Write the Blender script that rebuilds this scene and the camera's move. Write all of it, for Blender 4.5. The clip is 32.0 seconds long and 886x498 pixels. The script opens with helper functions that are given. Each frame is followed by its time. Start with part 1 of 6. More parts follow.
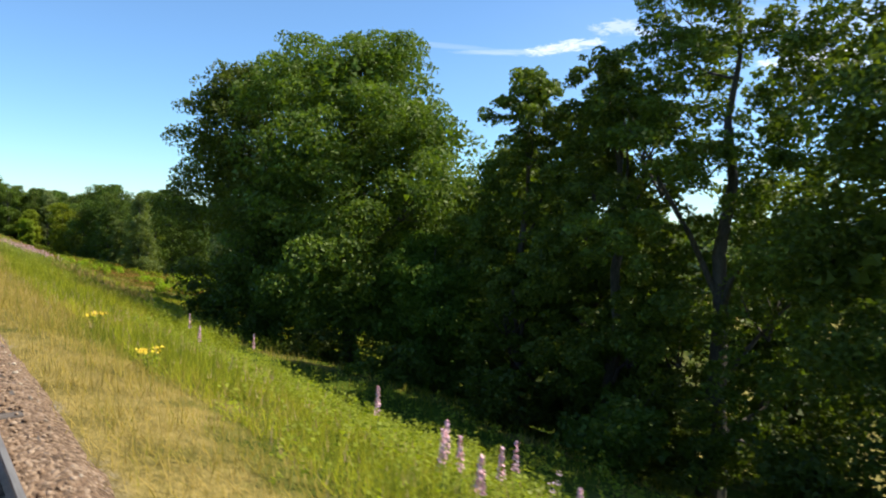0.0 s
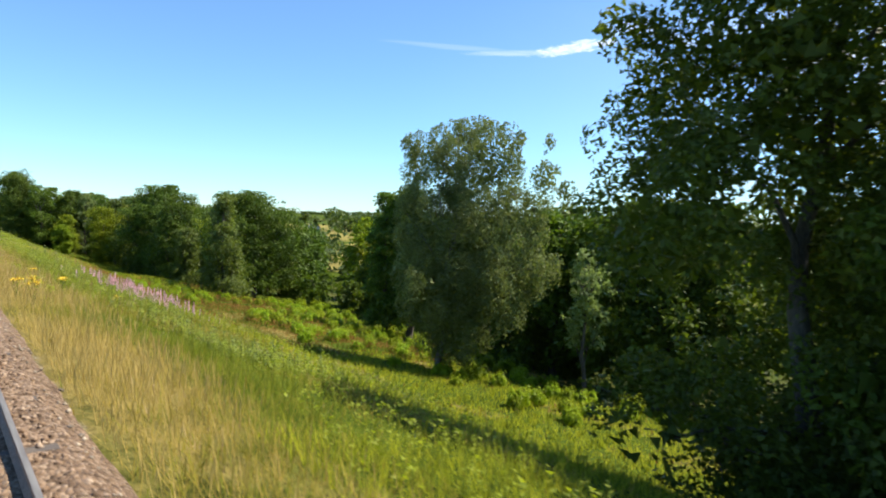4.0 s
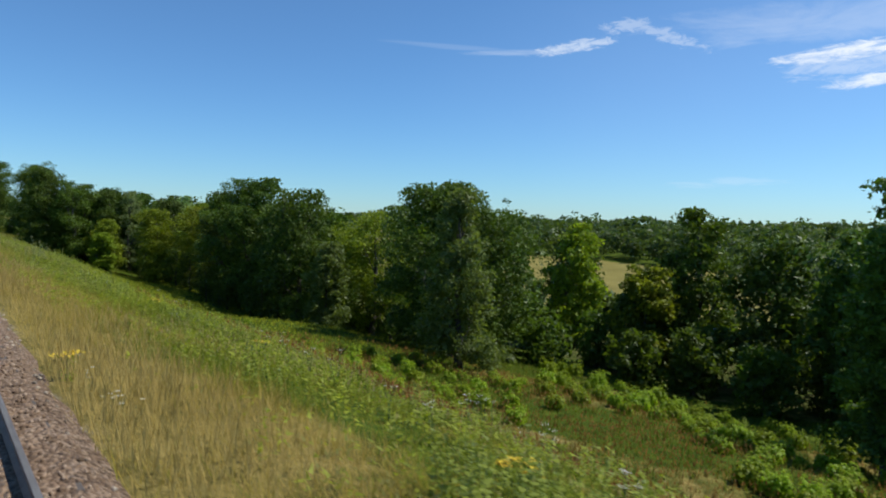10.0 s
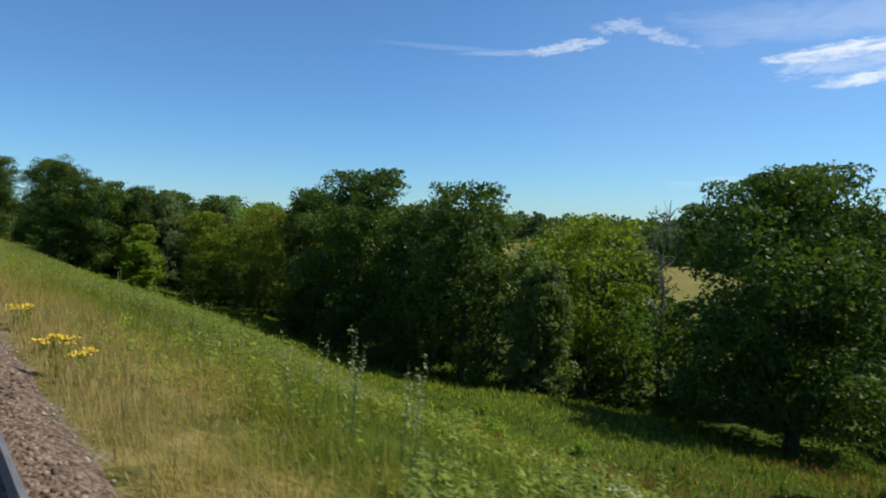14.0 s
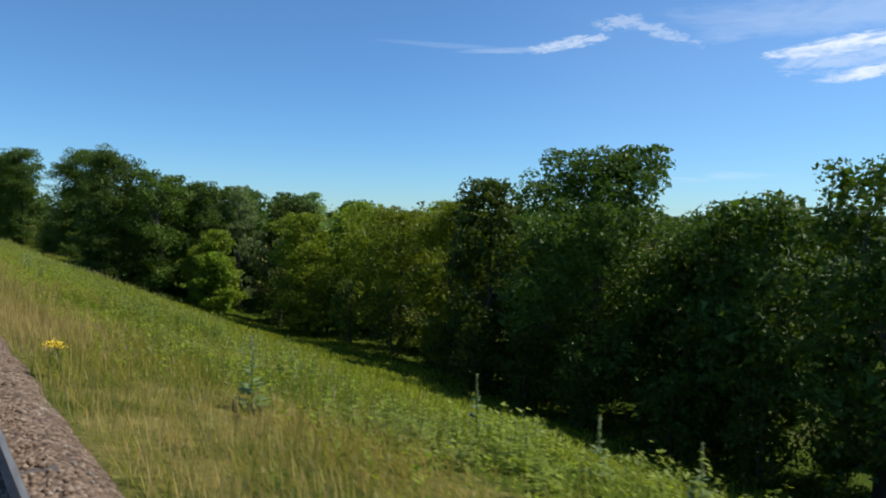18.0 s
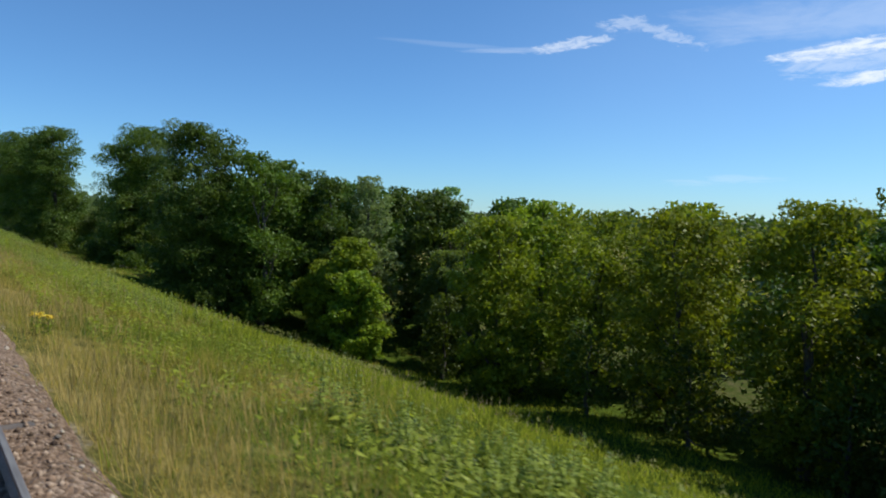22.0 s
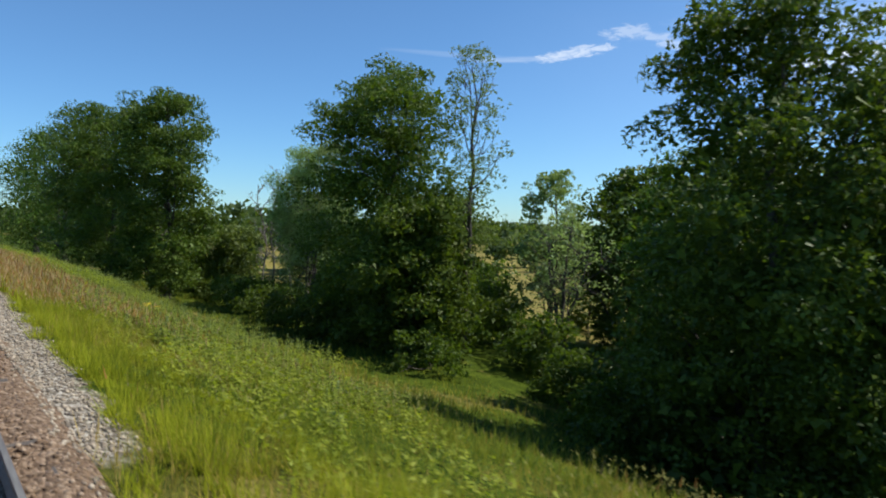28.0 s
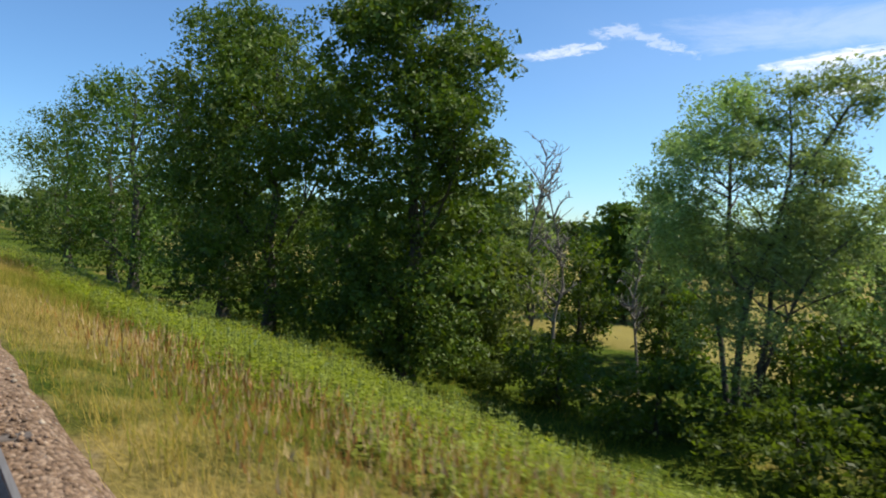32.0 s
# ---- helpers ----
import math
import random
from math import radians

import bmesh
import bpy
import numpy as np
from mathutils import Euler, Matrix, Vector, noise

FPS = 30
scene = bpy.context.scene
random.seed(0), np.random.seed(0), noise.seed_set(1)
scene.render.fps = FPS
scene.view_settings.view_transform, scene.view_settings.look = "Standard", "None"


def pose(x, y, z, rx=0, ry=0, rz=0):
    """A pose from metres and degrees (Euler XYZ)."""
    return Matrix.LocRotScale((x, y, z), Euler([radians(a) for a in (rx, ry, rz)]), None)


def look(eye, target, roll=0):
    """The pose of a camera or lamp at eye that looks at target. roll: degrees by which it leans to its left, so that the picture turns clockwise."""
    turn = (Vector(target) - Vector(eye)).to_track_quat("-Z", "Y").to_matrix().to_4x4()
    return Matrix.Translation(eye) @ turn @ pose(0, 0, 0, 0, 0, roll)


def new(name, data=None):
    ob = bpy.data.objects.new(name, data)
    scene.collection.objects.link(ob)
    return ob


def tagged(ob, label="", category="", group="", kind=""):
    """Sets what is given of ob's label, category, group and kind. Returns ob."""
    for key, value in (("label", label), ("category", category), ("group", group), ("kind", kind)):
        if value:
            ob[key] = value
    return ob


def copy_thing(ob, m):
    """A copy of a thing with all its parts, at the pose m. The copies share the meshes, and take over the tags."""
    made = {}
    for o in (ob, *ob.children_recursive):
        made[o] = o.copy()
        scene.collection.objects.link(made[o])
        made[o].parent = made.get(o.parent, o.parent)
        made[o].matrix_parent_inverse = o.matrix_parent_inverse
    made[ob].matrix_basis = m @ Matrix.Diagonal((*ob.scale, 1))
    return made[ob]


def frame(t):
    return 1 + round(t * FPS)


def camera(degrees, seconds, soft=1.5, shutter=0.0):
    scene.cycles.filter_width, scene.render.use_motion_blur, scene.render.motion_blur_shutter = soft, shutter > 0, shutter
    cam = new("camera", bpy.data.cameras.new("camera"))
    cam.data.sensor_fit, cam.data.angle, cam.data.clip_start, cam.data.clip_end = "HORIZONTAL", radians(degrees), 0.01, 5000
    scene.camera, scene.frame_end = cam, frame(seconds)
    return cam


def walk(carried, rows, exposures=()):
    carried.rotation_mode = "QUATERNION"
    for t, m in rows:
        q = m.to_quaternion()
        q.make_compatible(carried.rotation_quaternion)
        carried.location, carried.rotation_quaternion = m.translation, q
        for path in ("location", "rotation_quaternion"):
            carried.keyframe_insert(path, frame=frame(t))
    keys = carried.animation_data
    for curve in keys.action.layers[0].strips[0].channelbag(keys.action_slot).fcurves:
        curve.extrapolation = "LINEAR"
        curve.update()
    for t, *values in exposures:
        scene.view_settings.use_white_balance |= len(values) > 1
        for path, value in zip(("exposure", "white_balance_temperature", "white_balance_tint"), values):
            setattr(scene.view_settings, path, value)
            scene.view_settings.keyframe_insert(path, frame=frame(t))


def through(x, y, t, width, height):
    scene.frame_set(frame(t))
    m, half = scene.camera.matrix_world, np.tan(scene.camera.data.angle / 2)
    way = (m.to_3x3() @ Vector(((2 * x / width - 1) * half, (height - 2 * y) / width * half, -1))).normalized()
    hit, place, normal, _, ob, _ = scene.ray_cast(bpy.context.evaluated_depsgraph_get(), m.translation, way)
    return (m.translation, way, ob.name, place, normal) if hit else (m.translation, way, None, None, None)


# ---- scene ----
cam = camera(68, 32.0, soft=1.9, shutter=0.18)
PATH = [
    (0, -0.000, -0.000, 2.600, 87.088, -2.176, 50.234),
    (0.5, -5.292, 0.043, 2.579, 87.066, -2.054, 50.463),
    (1, -10.586, 0.085, 2.558, 87.028, -1.845, 50.829),
    (1.5, -15.883, 0.127, 2.537, 86.954, -1.710, 50.984),
    (2, -21.184, 0.170, 2.516, 86.984, -1.814, 51.247),
    (2.5, -26.479, 0.212, 2.495, 86.926, -1.934, 51.375),
    (3, -31.764, 0.255, 2.474, 87.018, -2.075, 51.468),
    (3.5, -37.037, 0.299, 2.452, 87.221, -2.117, 51.373),
    (4, -42.307, 0.344, 2.430, 87.184, -1.908, 51.316),
    (4.5, -47.574, 0.389, 2.407, 87.150, -1.802, 51.287),
    (5, -52.835, 0.434, 2.384, 87.109, -1.771, 51.284),
    (5.5, -58.091, 0.480, 2.361, 87.051, -1.809, 51.306),
    (6, -63.340, 0.526, 2.337, 87.179, -1.659, 51.386),
    (6.5, -68.580, 0.572, 2.312, 87.175, -1.775, 51.378),
    (7, -73.801, 0.618, 2.288, 87.220, -1.637, 51.297),
    (7.5, -79.000, 0.664, 2.263, 87.174, -1.750, 51.220),
    (8, -84.179, 0.709, 2.238, 87.164, -1.761, 51.212),
    (8.5, -89.339, 0.755, 2.213, 87.166, -1.507, 51.158),
    (9, -94.498, 0.800, 2.188, 87.219, -1.856, 51.181),
    (9.5, -99.654, 0.843, 2.163, 87.167, -1.771, 51.178),
    (10, -104.807, 0.886, 2.139, 87.166, -1.655, 51.251),
    (10.5, -109.954, 0.926, 2.115, 87.235, -1.444, 51.053),
    (11, -115.097, 0.964, 2.092, 87.219, -1.466, 51.066),
    (11.5, -120.221, 0.999, 2.070, 87.200, -1.538, 50.978),
    (12, -125.316, 1.031, 2.049, 87.205, -1.412, 50.953),
    (12.5, -130.370, 1.060, 2.028, 87.298, -1.327, 50.772),
    (13, -135.395, 1.086, 2.009, 87.280, -1.164, 50.783),
    (13.5, -140.391, 1.108, 1.990, 87.212, -1.604, 50.671),
    (14, -145.372, 1.126, 1.972, 87.220, -1.378, 50.700),
    (14.5, -150.325, 1.142, 1.956, 87.299, -1.369, 50.599),
    (15, -155.248, 1.154, 1.941, 87.337, -1.280, 50.581),
    (15.5, -160.134, 1.163, 1.927, 87.285, -1.241, 50.592),
    (16, -164.994, 1.170, 1.915, 87.221, -1.304, 50.698),
    (16.5, -169.846, 1.173, 1.905, 87.168, -1.318, 50.765),
    (17, -174.710, 1.173, 1.896, 87.113, -1.287, 50.800),
    (17.5, -179.606, 1.169, 1.889, 87.043, -1.203, 50.806),
    (18, -184.554, 1.161, 1.885, 87.060, -0.858, 50.882),
    (18.5, -189.558, 1.149, 1.882, 87.011, -0.946, 50.846),
    (19, -194.605, 1.133, 1.881, 87.042, -1.308, 50.868),
    (19.5, -199.668, 1.114, 1.882, 86.969, -1.422, 50.915),
    (20, -204.729, 1.090, 1.885, 87.071, -1.044, 50.828),
    (20.5, -209.789, 1.064, 1.890, 87.108, -1.014, 50.752),
    (21, -214.860, 1.034, 1.898, 87.059, -1.395, 50.848),
    (21.5, -219.946, 1.002, 1.908, 86.953, -1.649, 50.928),
    (22, -225.063, 0.967, 1.921, 86.989, -1.596, 51.015),
    (22.5, -230.228, 0.930, 1.936, 86.921, -1.565, 51.140),
    (23, -235.446, 0.891, 1.954, 86.871, -1.334, 51.302),
    (23.5, -240.715, 0.850, 1.974, 86.741, -1.400, 51.363),
    (24, -246.038, 0.808, 1.997, 86.713, -1.064, 51.380),
    (24.5, -251.410, 0.764, 2.022, 86.762, -1.078, 51.401),
    (25, -256.825, 0.719, 2.050, 86.649, -0.946, 51.648),
    (25.5, -262.274, 0.673, 2.080, 86.565, -0.951, 51.652),
    (26, -267.760, 0.625, 2.113, 86.883, -1.121, 51.508),
    (26.5, -273.283, 0.576, 2.148, 87.128, -1.196, 51.415),
    (27, -278.846, 0.526, 2.185, 87.361, -1.196, 51.361),
    (27.5, -284.449, 0.475, 2.223, 87.640, -1.120, 51.342),
    (28, -290.095, 0.424, 2.263, 87.780, -1.120, 51.409),
    (28.5, -295.780, 0.371, 2.303, 87.744, -1.289, 51.325),
    (29, -301.499, 0.319, 2.345, 87.776, -1.600, 51.353),
    (29.5, -307.239, 0.266, 2.387, 87.785, -1.628, 51.240),
    (30, -312.992, 0.213, 2.429, 87.786, -1.593, 51.164),
    (30.5, -318.747, 0.160, 2.472, 87.814, -1.559, 50.800),
    (31, -324.501, 0.107, 2.515, 87.592, -1.751, 50.826),
    (31.5, -330.250, 0.053, 2.557, 87.469, -2.018, 50.450),
    (32, -336.000, 0.000, 2.600, 87.488, -2.024, 50.394),
]
EXPOSURE = [(0.0, 0.72, 6800, 10), (1.0, 0.90, 6750, 10), (3.0, 0.90, 6700, 10), (6.0, 0.38, 6400, 10), (7.0, 0.10, 6250, 9), (9.0, -0.02, 6050, 8), (13.0, -0.10, 5950, 8), (19.0, -0.02, 5900, 8),
            (25.0, -0.02, 5900, 8), (28.0, 0.15, 6200, 8), (30.0, 0.33, 6400, 10), (32.0, 0.38, 6500, 10)]
walk(cam, [(r[0], pose(*r[1:])) for r in PATH], exposures=EXPOSURE)

# ---- world, sun ----
SUN_AZ, SUN_EL = 29.0, 53.0          # degrees from +Y towards +X, and above the horizon


def nodes_of(tree):
    tree.nodes.clear()
    def add(kind, **kw):
        n = tree.nodes.new(kind)
        for k, v in kw.items():
            if k == "op":
                n.operation = v
            elif k == "at":
                for i, val in v.items():
                    n.inputs[i].default_value = val
        return n
    def link(a, ao, b, bi):
        tree.links.new(a.outputs[ao], b.inputs[bi])
    return add, link


def make_world():
    w = bpy.data.worlds.new("sky")
    scene.world = w
    w.use_nodes = True
    add, link = nodes_of(w.node_tree)
    out, bg = add("ShaderNodeOutputWorld"), add("ShaderNodeBackground", at={1: 0.102})
    sky = add("ShaderNodeTexSky")
    sky.sky_type, sky.sun_disc = "NISHITA", False
    sky.sun_elevation, sky.sun_rotation = radians(SUN_EL), radians(SUN_AZ)
    sky.air_density, sky.dust_density, sky.ozone_density = 1.0, 0.0, 3.0
    co = add("ShaderNodeTexCoord")
    sep = add("ShaderNodeSeparateXYZ")
    link(co, "Generated", sep, 0)
    def math_node(op, a, b=None, c=None):
        n = add("ShaderNodeMath", op=op)
        for i, v in enumerate((a, b, c)):
            if v is None:
                continue
            if isinstance(v, (int, float)):
                n.inputs[i].default_value = v
            else:
                link(v, 0, n, i)
        return n
    # bearing (degrees left of +Y) and height (degrees)
    sx, sy, sz = (math_node("MULTIPLY", 1.0, 0.0) for _ in range(3))
    for n, k in ((sx, "X"), (sy, "Y"), (sz, "Z")):
        n.inputs[1].default_value = 1.0
        link(sep, k, n, 0)
    bear = math_node("MULTIPLY", math_node("ARCTAN2", math_node("MULTIPLY", sx, -1.0), sy), 57.2958)
    high = math_node("MULTIPLY", math_node("ARCSINE", sz), 57.2958)
    comb = add("ShaderNodeCombineXYZ")
    link(bear, 0, comb, 0)
    link(high, 0, comb, 1)
    total = None
    for (b, h, rb, rh, tilt, amount, sbx, sby, seed, rough) in CLOUDS:
        db, dh = math_node("SUBTRACT", bear, b), math_node("SUBTRACT", high, h)
        dh2 = math_node("SUBTRACT", dh, math_node("MULTIPLY", db, tilt))
        e = math_node("ADD", math_node("POWER", math_node("ABSOLUTE", math_node("DIVIDE", db, rb)), 2.0),
                      math_node("POWER", math_node("ABSOLUTE", math_node("DIVIDE", dh2, rh)), 2.0))
        mp = add("ShaderNodeMapping")
        link(comb, 0, mp, 0)
        mp.inputs["Location"].default_value = (seed, seed * 1.7, seed)
        mp.inputs["Rotation"].default_value = (0, 0, -math.atan(tilt))
        mp.inputs["Scale"].default_value = (sbx, sby, 1)
        nz = add("ShaderNodeTexNoise")
        nz.inputs["Scale"].default_value, nz.inputs["Detail"].default_value, nz.inputs["Roughness"].default_value = 1.0, 8.0, 0.68
        nz.inputs["Distortion"].default_value = 0.9
        link(mp, 0, nz, "Vector")
        nf = math_node("MULTIPLY", 1.0, 1.0)
        link(nz, 0, nf, 0)
        soft = math_node("SUBTRACT", math_node("ADD", math_node("SUBTRACT", 1.0, e), math_node("MULTIPLY", nf, rough)), rough * 0.53)
        mr = add("ShaderNodeMapRange")
        mr.interpolation_type = "SMOOTHSTEP"
        link(soft, 0, mr, 0)
        mr.inputs[1].default_value, mr.inputs[2].default_value, mr.inputs[3].default_value, mr.inputs[4].default_value = 0.0, 1.1, 0.0, amount
        total = mr if total is None else math_node("MAXIMUM", total, mr)
    mix = add("ShaderNodeMix")
    mix.data_type = "RGBA"
    link(total, 0, mix, 0)
    mix.inputs[6].default_value = (1, 1, 1, 1)
    mix.inputs[7].default_value = (9.5, 9.6, 9.8, 1)
    deep = add("ShaderNodeMix")
    deep.data_type, deep.blend_type = "RGBA", "MULTIPLY"
    deep.inputs[0].default_value = 1.0
    deep.inputs[7].default_value = (0.76, 1.0, 1.2, 1)
    link(sky, 0, deep, 6)
    # the air is a clearer blue low over the land
    low = add("ShaderNodeMapRange", at={1: 0.0, 2: 0.3, 3: 1.0, 4: 0.0})
    link(sz, 0, low, 0)
    clear = add("ShaderNodeMix")
    clear.data_type, clear.blend_type = "RGBA", "MULTIPLY"
    clear.inputs[7].default_value = (0.80, 0.92, 1.03, 1)
    link(low, 0, clear, 0)
    link(deep, 2, clear, 6)
    link(clear, 2, mix, 6)
    link(mix, 2, bg, 0)
    link(bg, 0, out, 0)


# bearing, height, half width, half height, tilt, strength, noise scales, seed, share of noise
CLOUDS = [
    (51.0, 14.3, 7.0, 0.30, 0.05, 0.10, 0.10, 2.0, 3.0, 1.6),
    (44.5, 13.95, 6.5, 0.34, -0.02, 0.24, 0.25, 2.4, 8.0, 2.2),
    (40.6, 14.3, 4.2, 0.62, -0.13, 0.55, 0.7, 2.4, 10.0, 3.4),
    (36.4, 15.8, 2.4, 0.75, -0.1, 0.34, 0.8, 2.0, 12.0, 4.0),
    (33.0, 14.9, 3.6, 0.75, 0.36, 0.34, 0.8, 2.0, 17.0, 4.0),
    (19.6, 12.9, 6.8, 0.80, -0.075, 0.95, 0.45, 1.9, 21.0, 2.6),
    (16.8, 10.95, 6.0, 0.70, -0.11, 0.95, 0.45, 1.9, 27.0, 2.6),
    (18.5, 12.0, 7.5, 1.5, -0.07, 0.40, 0.35, 1.2, 24.0, 3.0),
    (19.0, 15.0, 19.0, 2.3, 0.03, 0.26, 0.10, 0.5, 33.0, 2.0),
    (28.0, 3.4, 7.0, 0.5, -0.03, 0.2, 0.25, 1.6, 41.0, 3.0),
    (10.0, 9.0, 48.0, 17.0, 0.0, 0.06, 0.03, 0.06, 52.0, 0.5),
]
make_world()
sun = new("sun", bpy.data.lights.new("sun", "SUN"))
sun.data.energy, sun.data.angle, sun.data.color = 5.0, radians(0.53), (1.0, 0.93, 0.80)
_d = Vector((math.sin(radians(SUN_AZ)) * math.cos(radians(SUN_EL)), math.cos(radians(SUN_AZ)) * math.cos(radians(SUN_EL)), math.sin(radians(SUN_EL))))
sun.matrix_world = look(_d * 300, (0, 0, 0))

# ---- materials ----
def material(name):
    m = bpy.data.materials.new(name)
    m.use_nodes = True
    add, link = nodes_of(m.node_tree)
    return m, add, link


def ramp_node(add, stops):
    r = add("ShaderNodeValToRGB")
    el = r.color_ramp.elements
    while len(el) < len(stops):
        el.new(0.5)
    for e, (p, c) in zip(el, stops):
        e.position, e.color = p, (*c, 1)
    return r


def leaf_material(name, dark, light, through=0.46, tint=0.25, gloss=0.5, glow=(1.65, 1.75, 0.5)):
    """Leaves: colour varies leaf by leaf, clump by clump and tree by tree; light comes through them."""
    m, add, link = material(name)
    out = add("ShaderNodeOutputMaterial")
    geo, info, tc = add("ShaderNodeNewGeometry"), add("ShaderNodeObjectInfo"), add("ShaderNodeTexCoord")
    nz = add("ShaderNodeTexNoise", at={"Scale": 0.55, "Detail": 3.0})
    link(geo, "Position", nz, "Vector")
    mixv = add("ShaderNodeMath", op="MULTIPLY_ADD", at={1: 0.55})
    link(geo, "Random Per Island", mixv, 0)
    sc = add("ShaderNodeMath", op="MULTIPLY", at={1: 0.6})
    link(nz, 0, sc, 0)
    link(sc, 0, mixv, 2)
    rp = ramp_node(add, [(0.1, dark), (0.85, light)])
    link(mixv, 0, rp, 0)
    hsv = add("ShaderNodeHueSaturation")
    hue = add("ShaderNodeMath", op="MULTIPLY_ADD", at={1: 0.03 * tint / 0.25, 2: 0.5 - 0.012 * tint / 0.25})
    link(info, "Random", hue, 0)
    val = add("ShaderNodeMath", op="MULTIPLY_ADD", at={1: tint * 1.6, 2: 1.0 - tint * 0.8})
    link(info, "Random", val, 0)
    link(hue, 0, hsv, "Hue")
    link(val, 0, hsv, "Value")
    link(rp, 0, hsv, "Color")
    p = add("ShaderNodeBsdfPrincipled", at={"Roughness": gloss, "Specular IOR Level": 0.2})
    link(hsv, 0, p, "Base Color")
    tr = add("ShaderNodeBsdfTranslucent")
    warm = add("ShaderNodeMix")
    warm.data_type, warm.blend_type = "RGBA", "MULTIPLY"
    warm.inputs[0].default_value = 1.0
    warm.inputs[7].default_value = (*glow, 1)
    link(hsv, 0, warm, 6)
    link(warm, 2, tr, 0)
    mx = add("ShaderNodeMixShader", at={0: through})
    link(p, 0, mx, 1)
    link(tr, 0, mx, 2)
    link(mx, 0, out, 0)
    return m


def rough_material(name, a, b, scale=3.0, fine=40.0, bump=0.3, rough=0.9, stretch=(1, 1, 1), metal=0.0):
    """Two colours mixed at two scales, with relief."""
    m, add, link = material(name)
    out, tc, mp = add("ShaderNodeOutputMaterial"), add("ShaderNodeTexCoord"), add("ShaderNodeMapping")
    mp.inputs["Scale"].default_value = stretch
    link(tc, "Object", mp, 0)
    n1, n2 = add("ShaderNodeTexNoise", at={"Scale": scale, "Detail": 4.0}), add("ShaderNodeTexNoise", at={"Scale": fine, "Detail": 3.0})
    link(mp, 0, n1, "Vector")
    link(mp, 0, n2, "Vector")
    av = add("ShaderNodeMath", op="MULTIPLY_ADD", at={1: 0.5})
    link(n2, 0, av, 0)
    hf = add("ShaderNodeMath", op="MULTIPLY", at={1: 0.5})
    link(n1, 0, hf, 0)
    link(hf, 0, av, 2)
    rp = ramp_node(add, [(0.35, a), (0.65, b)])
    link(av, 0, rp, 0)
    p = add("ShaderNodeBsdfPrincipled", at={"Roughness": rough, "Metallic": metal})
    link(rp, 0, p, "Base Color")
    bp = add("ShaderNodeBump", at={"Strength": bump, "Distance": 0.05})
    link(n2, 0, bp, "Height")
    link(bp, 0, p, "Normal")
    link(p, 0, out, 0)
    return m


def stone_material(name, stops, bed=False):
    """Broken stone: a tone to each piece, lichen and dust over it; bed: the pieces lie as cells of one surface."""
    m, add, link = material(name)
    out, geo = add("ShaderNodeOutputMaterial"), add("ShaderNodeNewGeometry")
    p = add("ShaderNodeBsdfPrincipled", at={"Roughness": 0.9, "Specular IOR Level": 0.25})
    grain = add("ShaderNodeTexNoise", at={"Scale": 28.0, "Detail": 4.0})
    link(geo, "Position", grain, "Vector")
    tone = add("ShaderNodeMath", op="MULTIPLY_ADD", at={1: 0.45})
    link(grain, 0, tone, 0)
    part_of = add("ShaderNodeMath", op="MULTIPLY_ADD", at={1: 0.75, 2: -0.1})
    link(part_of, 0, tone, 2)
    rp = ramp_node(add, stops)
    link(tone, 0, rp, 0)
    link(rp, 0, p, "Base Color")
    if bed:
        vor = add("ShaderNodeTexVoronoi", at={"Scale": 17.0, "Randomness": 1.0})
        link(geo, "Position", vor, "Vector")
        sep = add("ShaderNodeSeparateColor")
        link(vor, "Color", sep, 0)
        link(sep, 0, part_of, 0)
        inv = add("ShaderNodeMath", op="MULTIPLY", at={1: -1.0})
        link(vor, "Distance", inv, 0)
        bp = add("ShaderNodeBump", at={"Strength": 1.0, "Distance": 0.06})
        link(inv, 0, bp, "Height")
        link(bp, 0, p, "Normal")
    else:
        link(geo, "Random Per Island", part_of, 0)
    link(p, 0, out, 0)
    return m


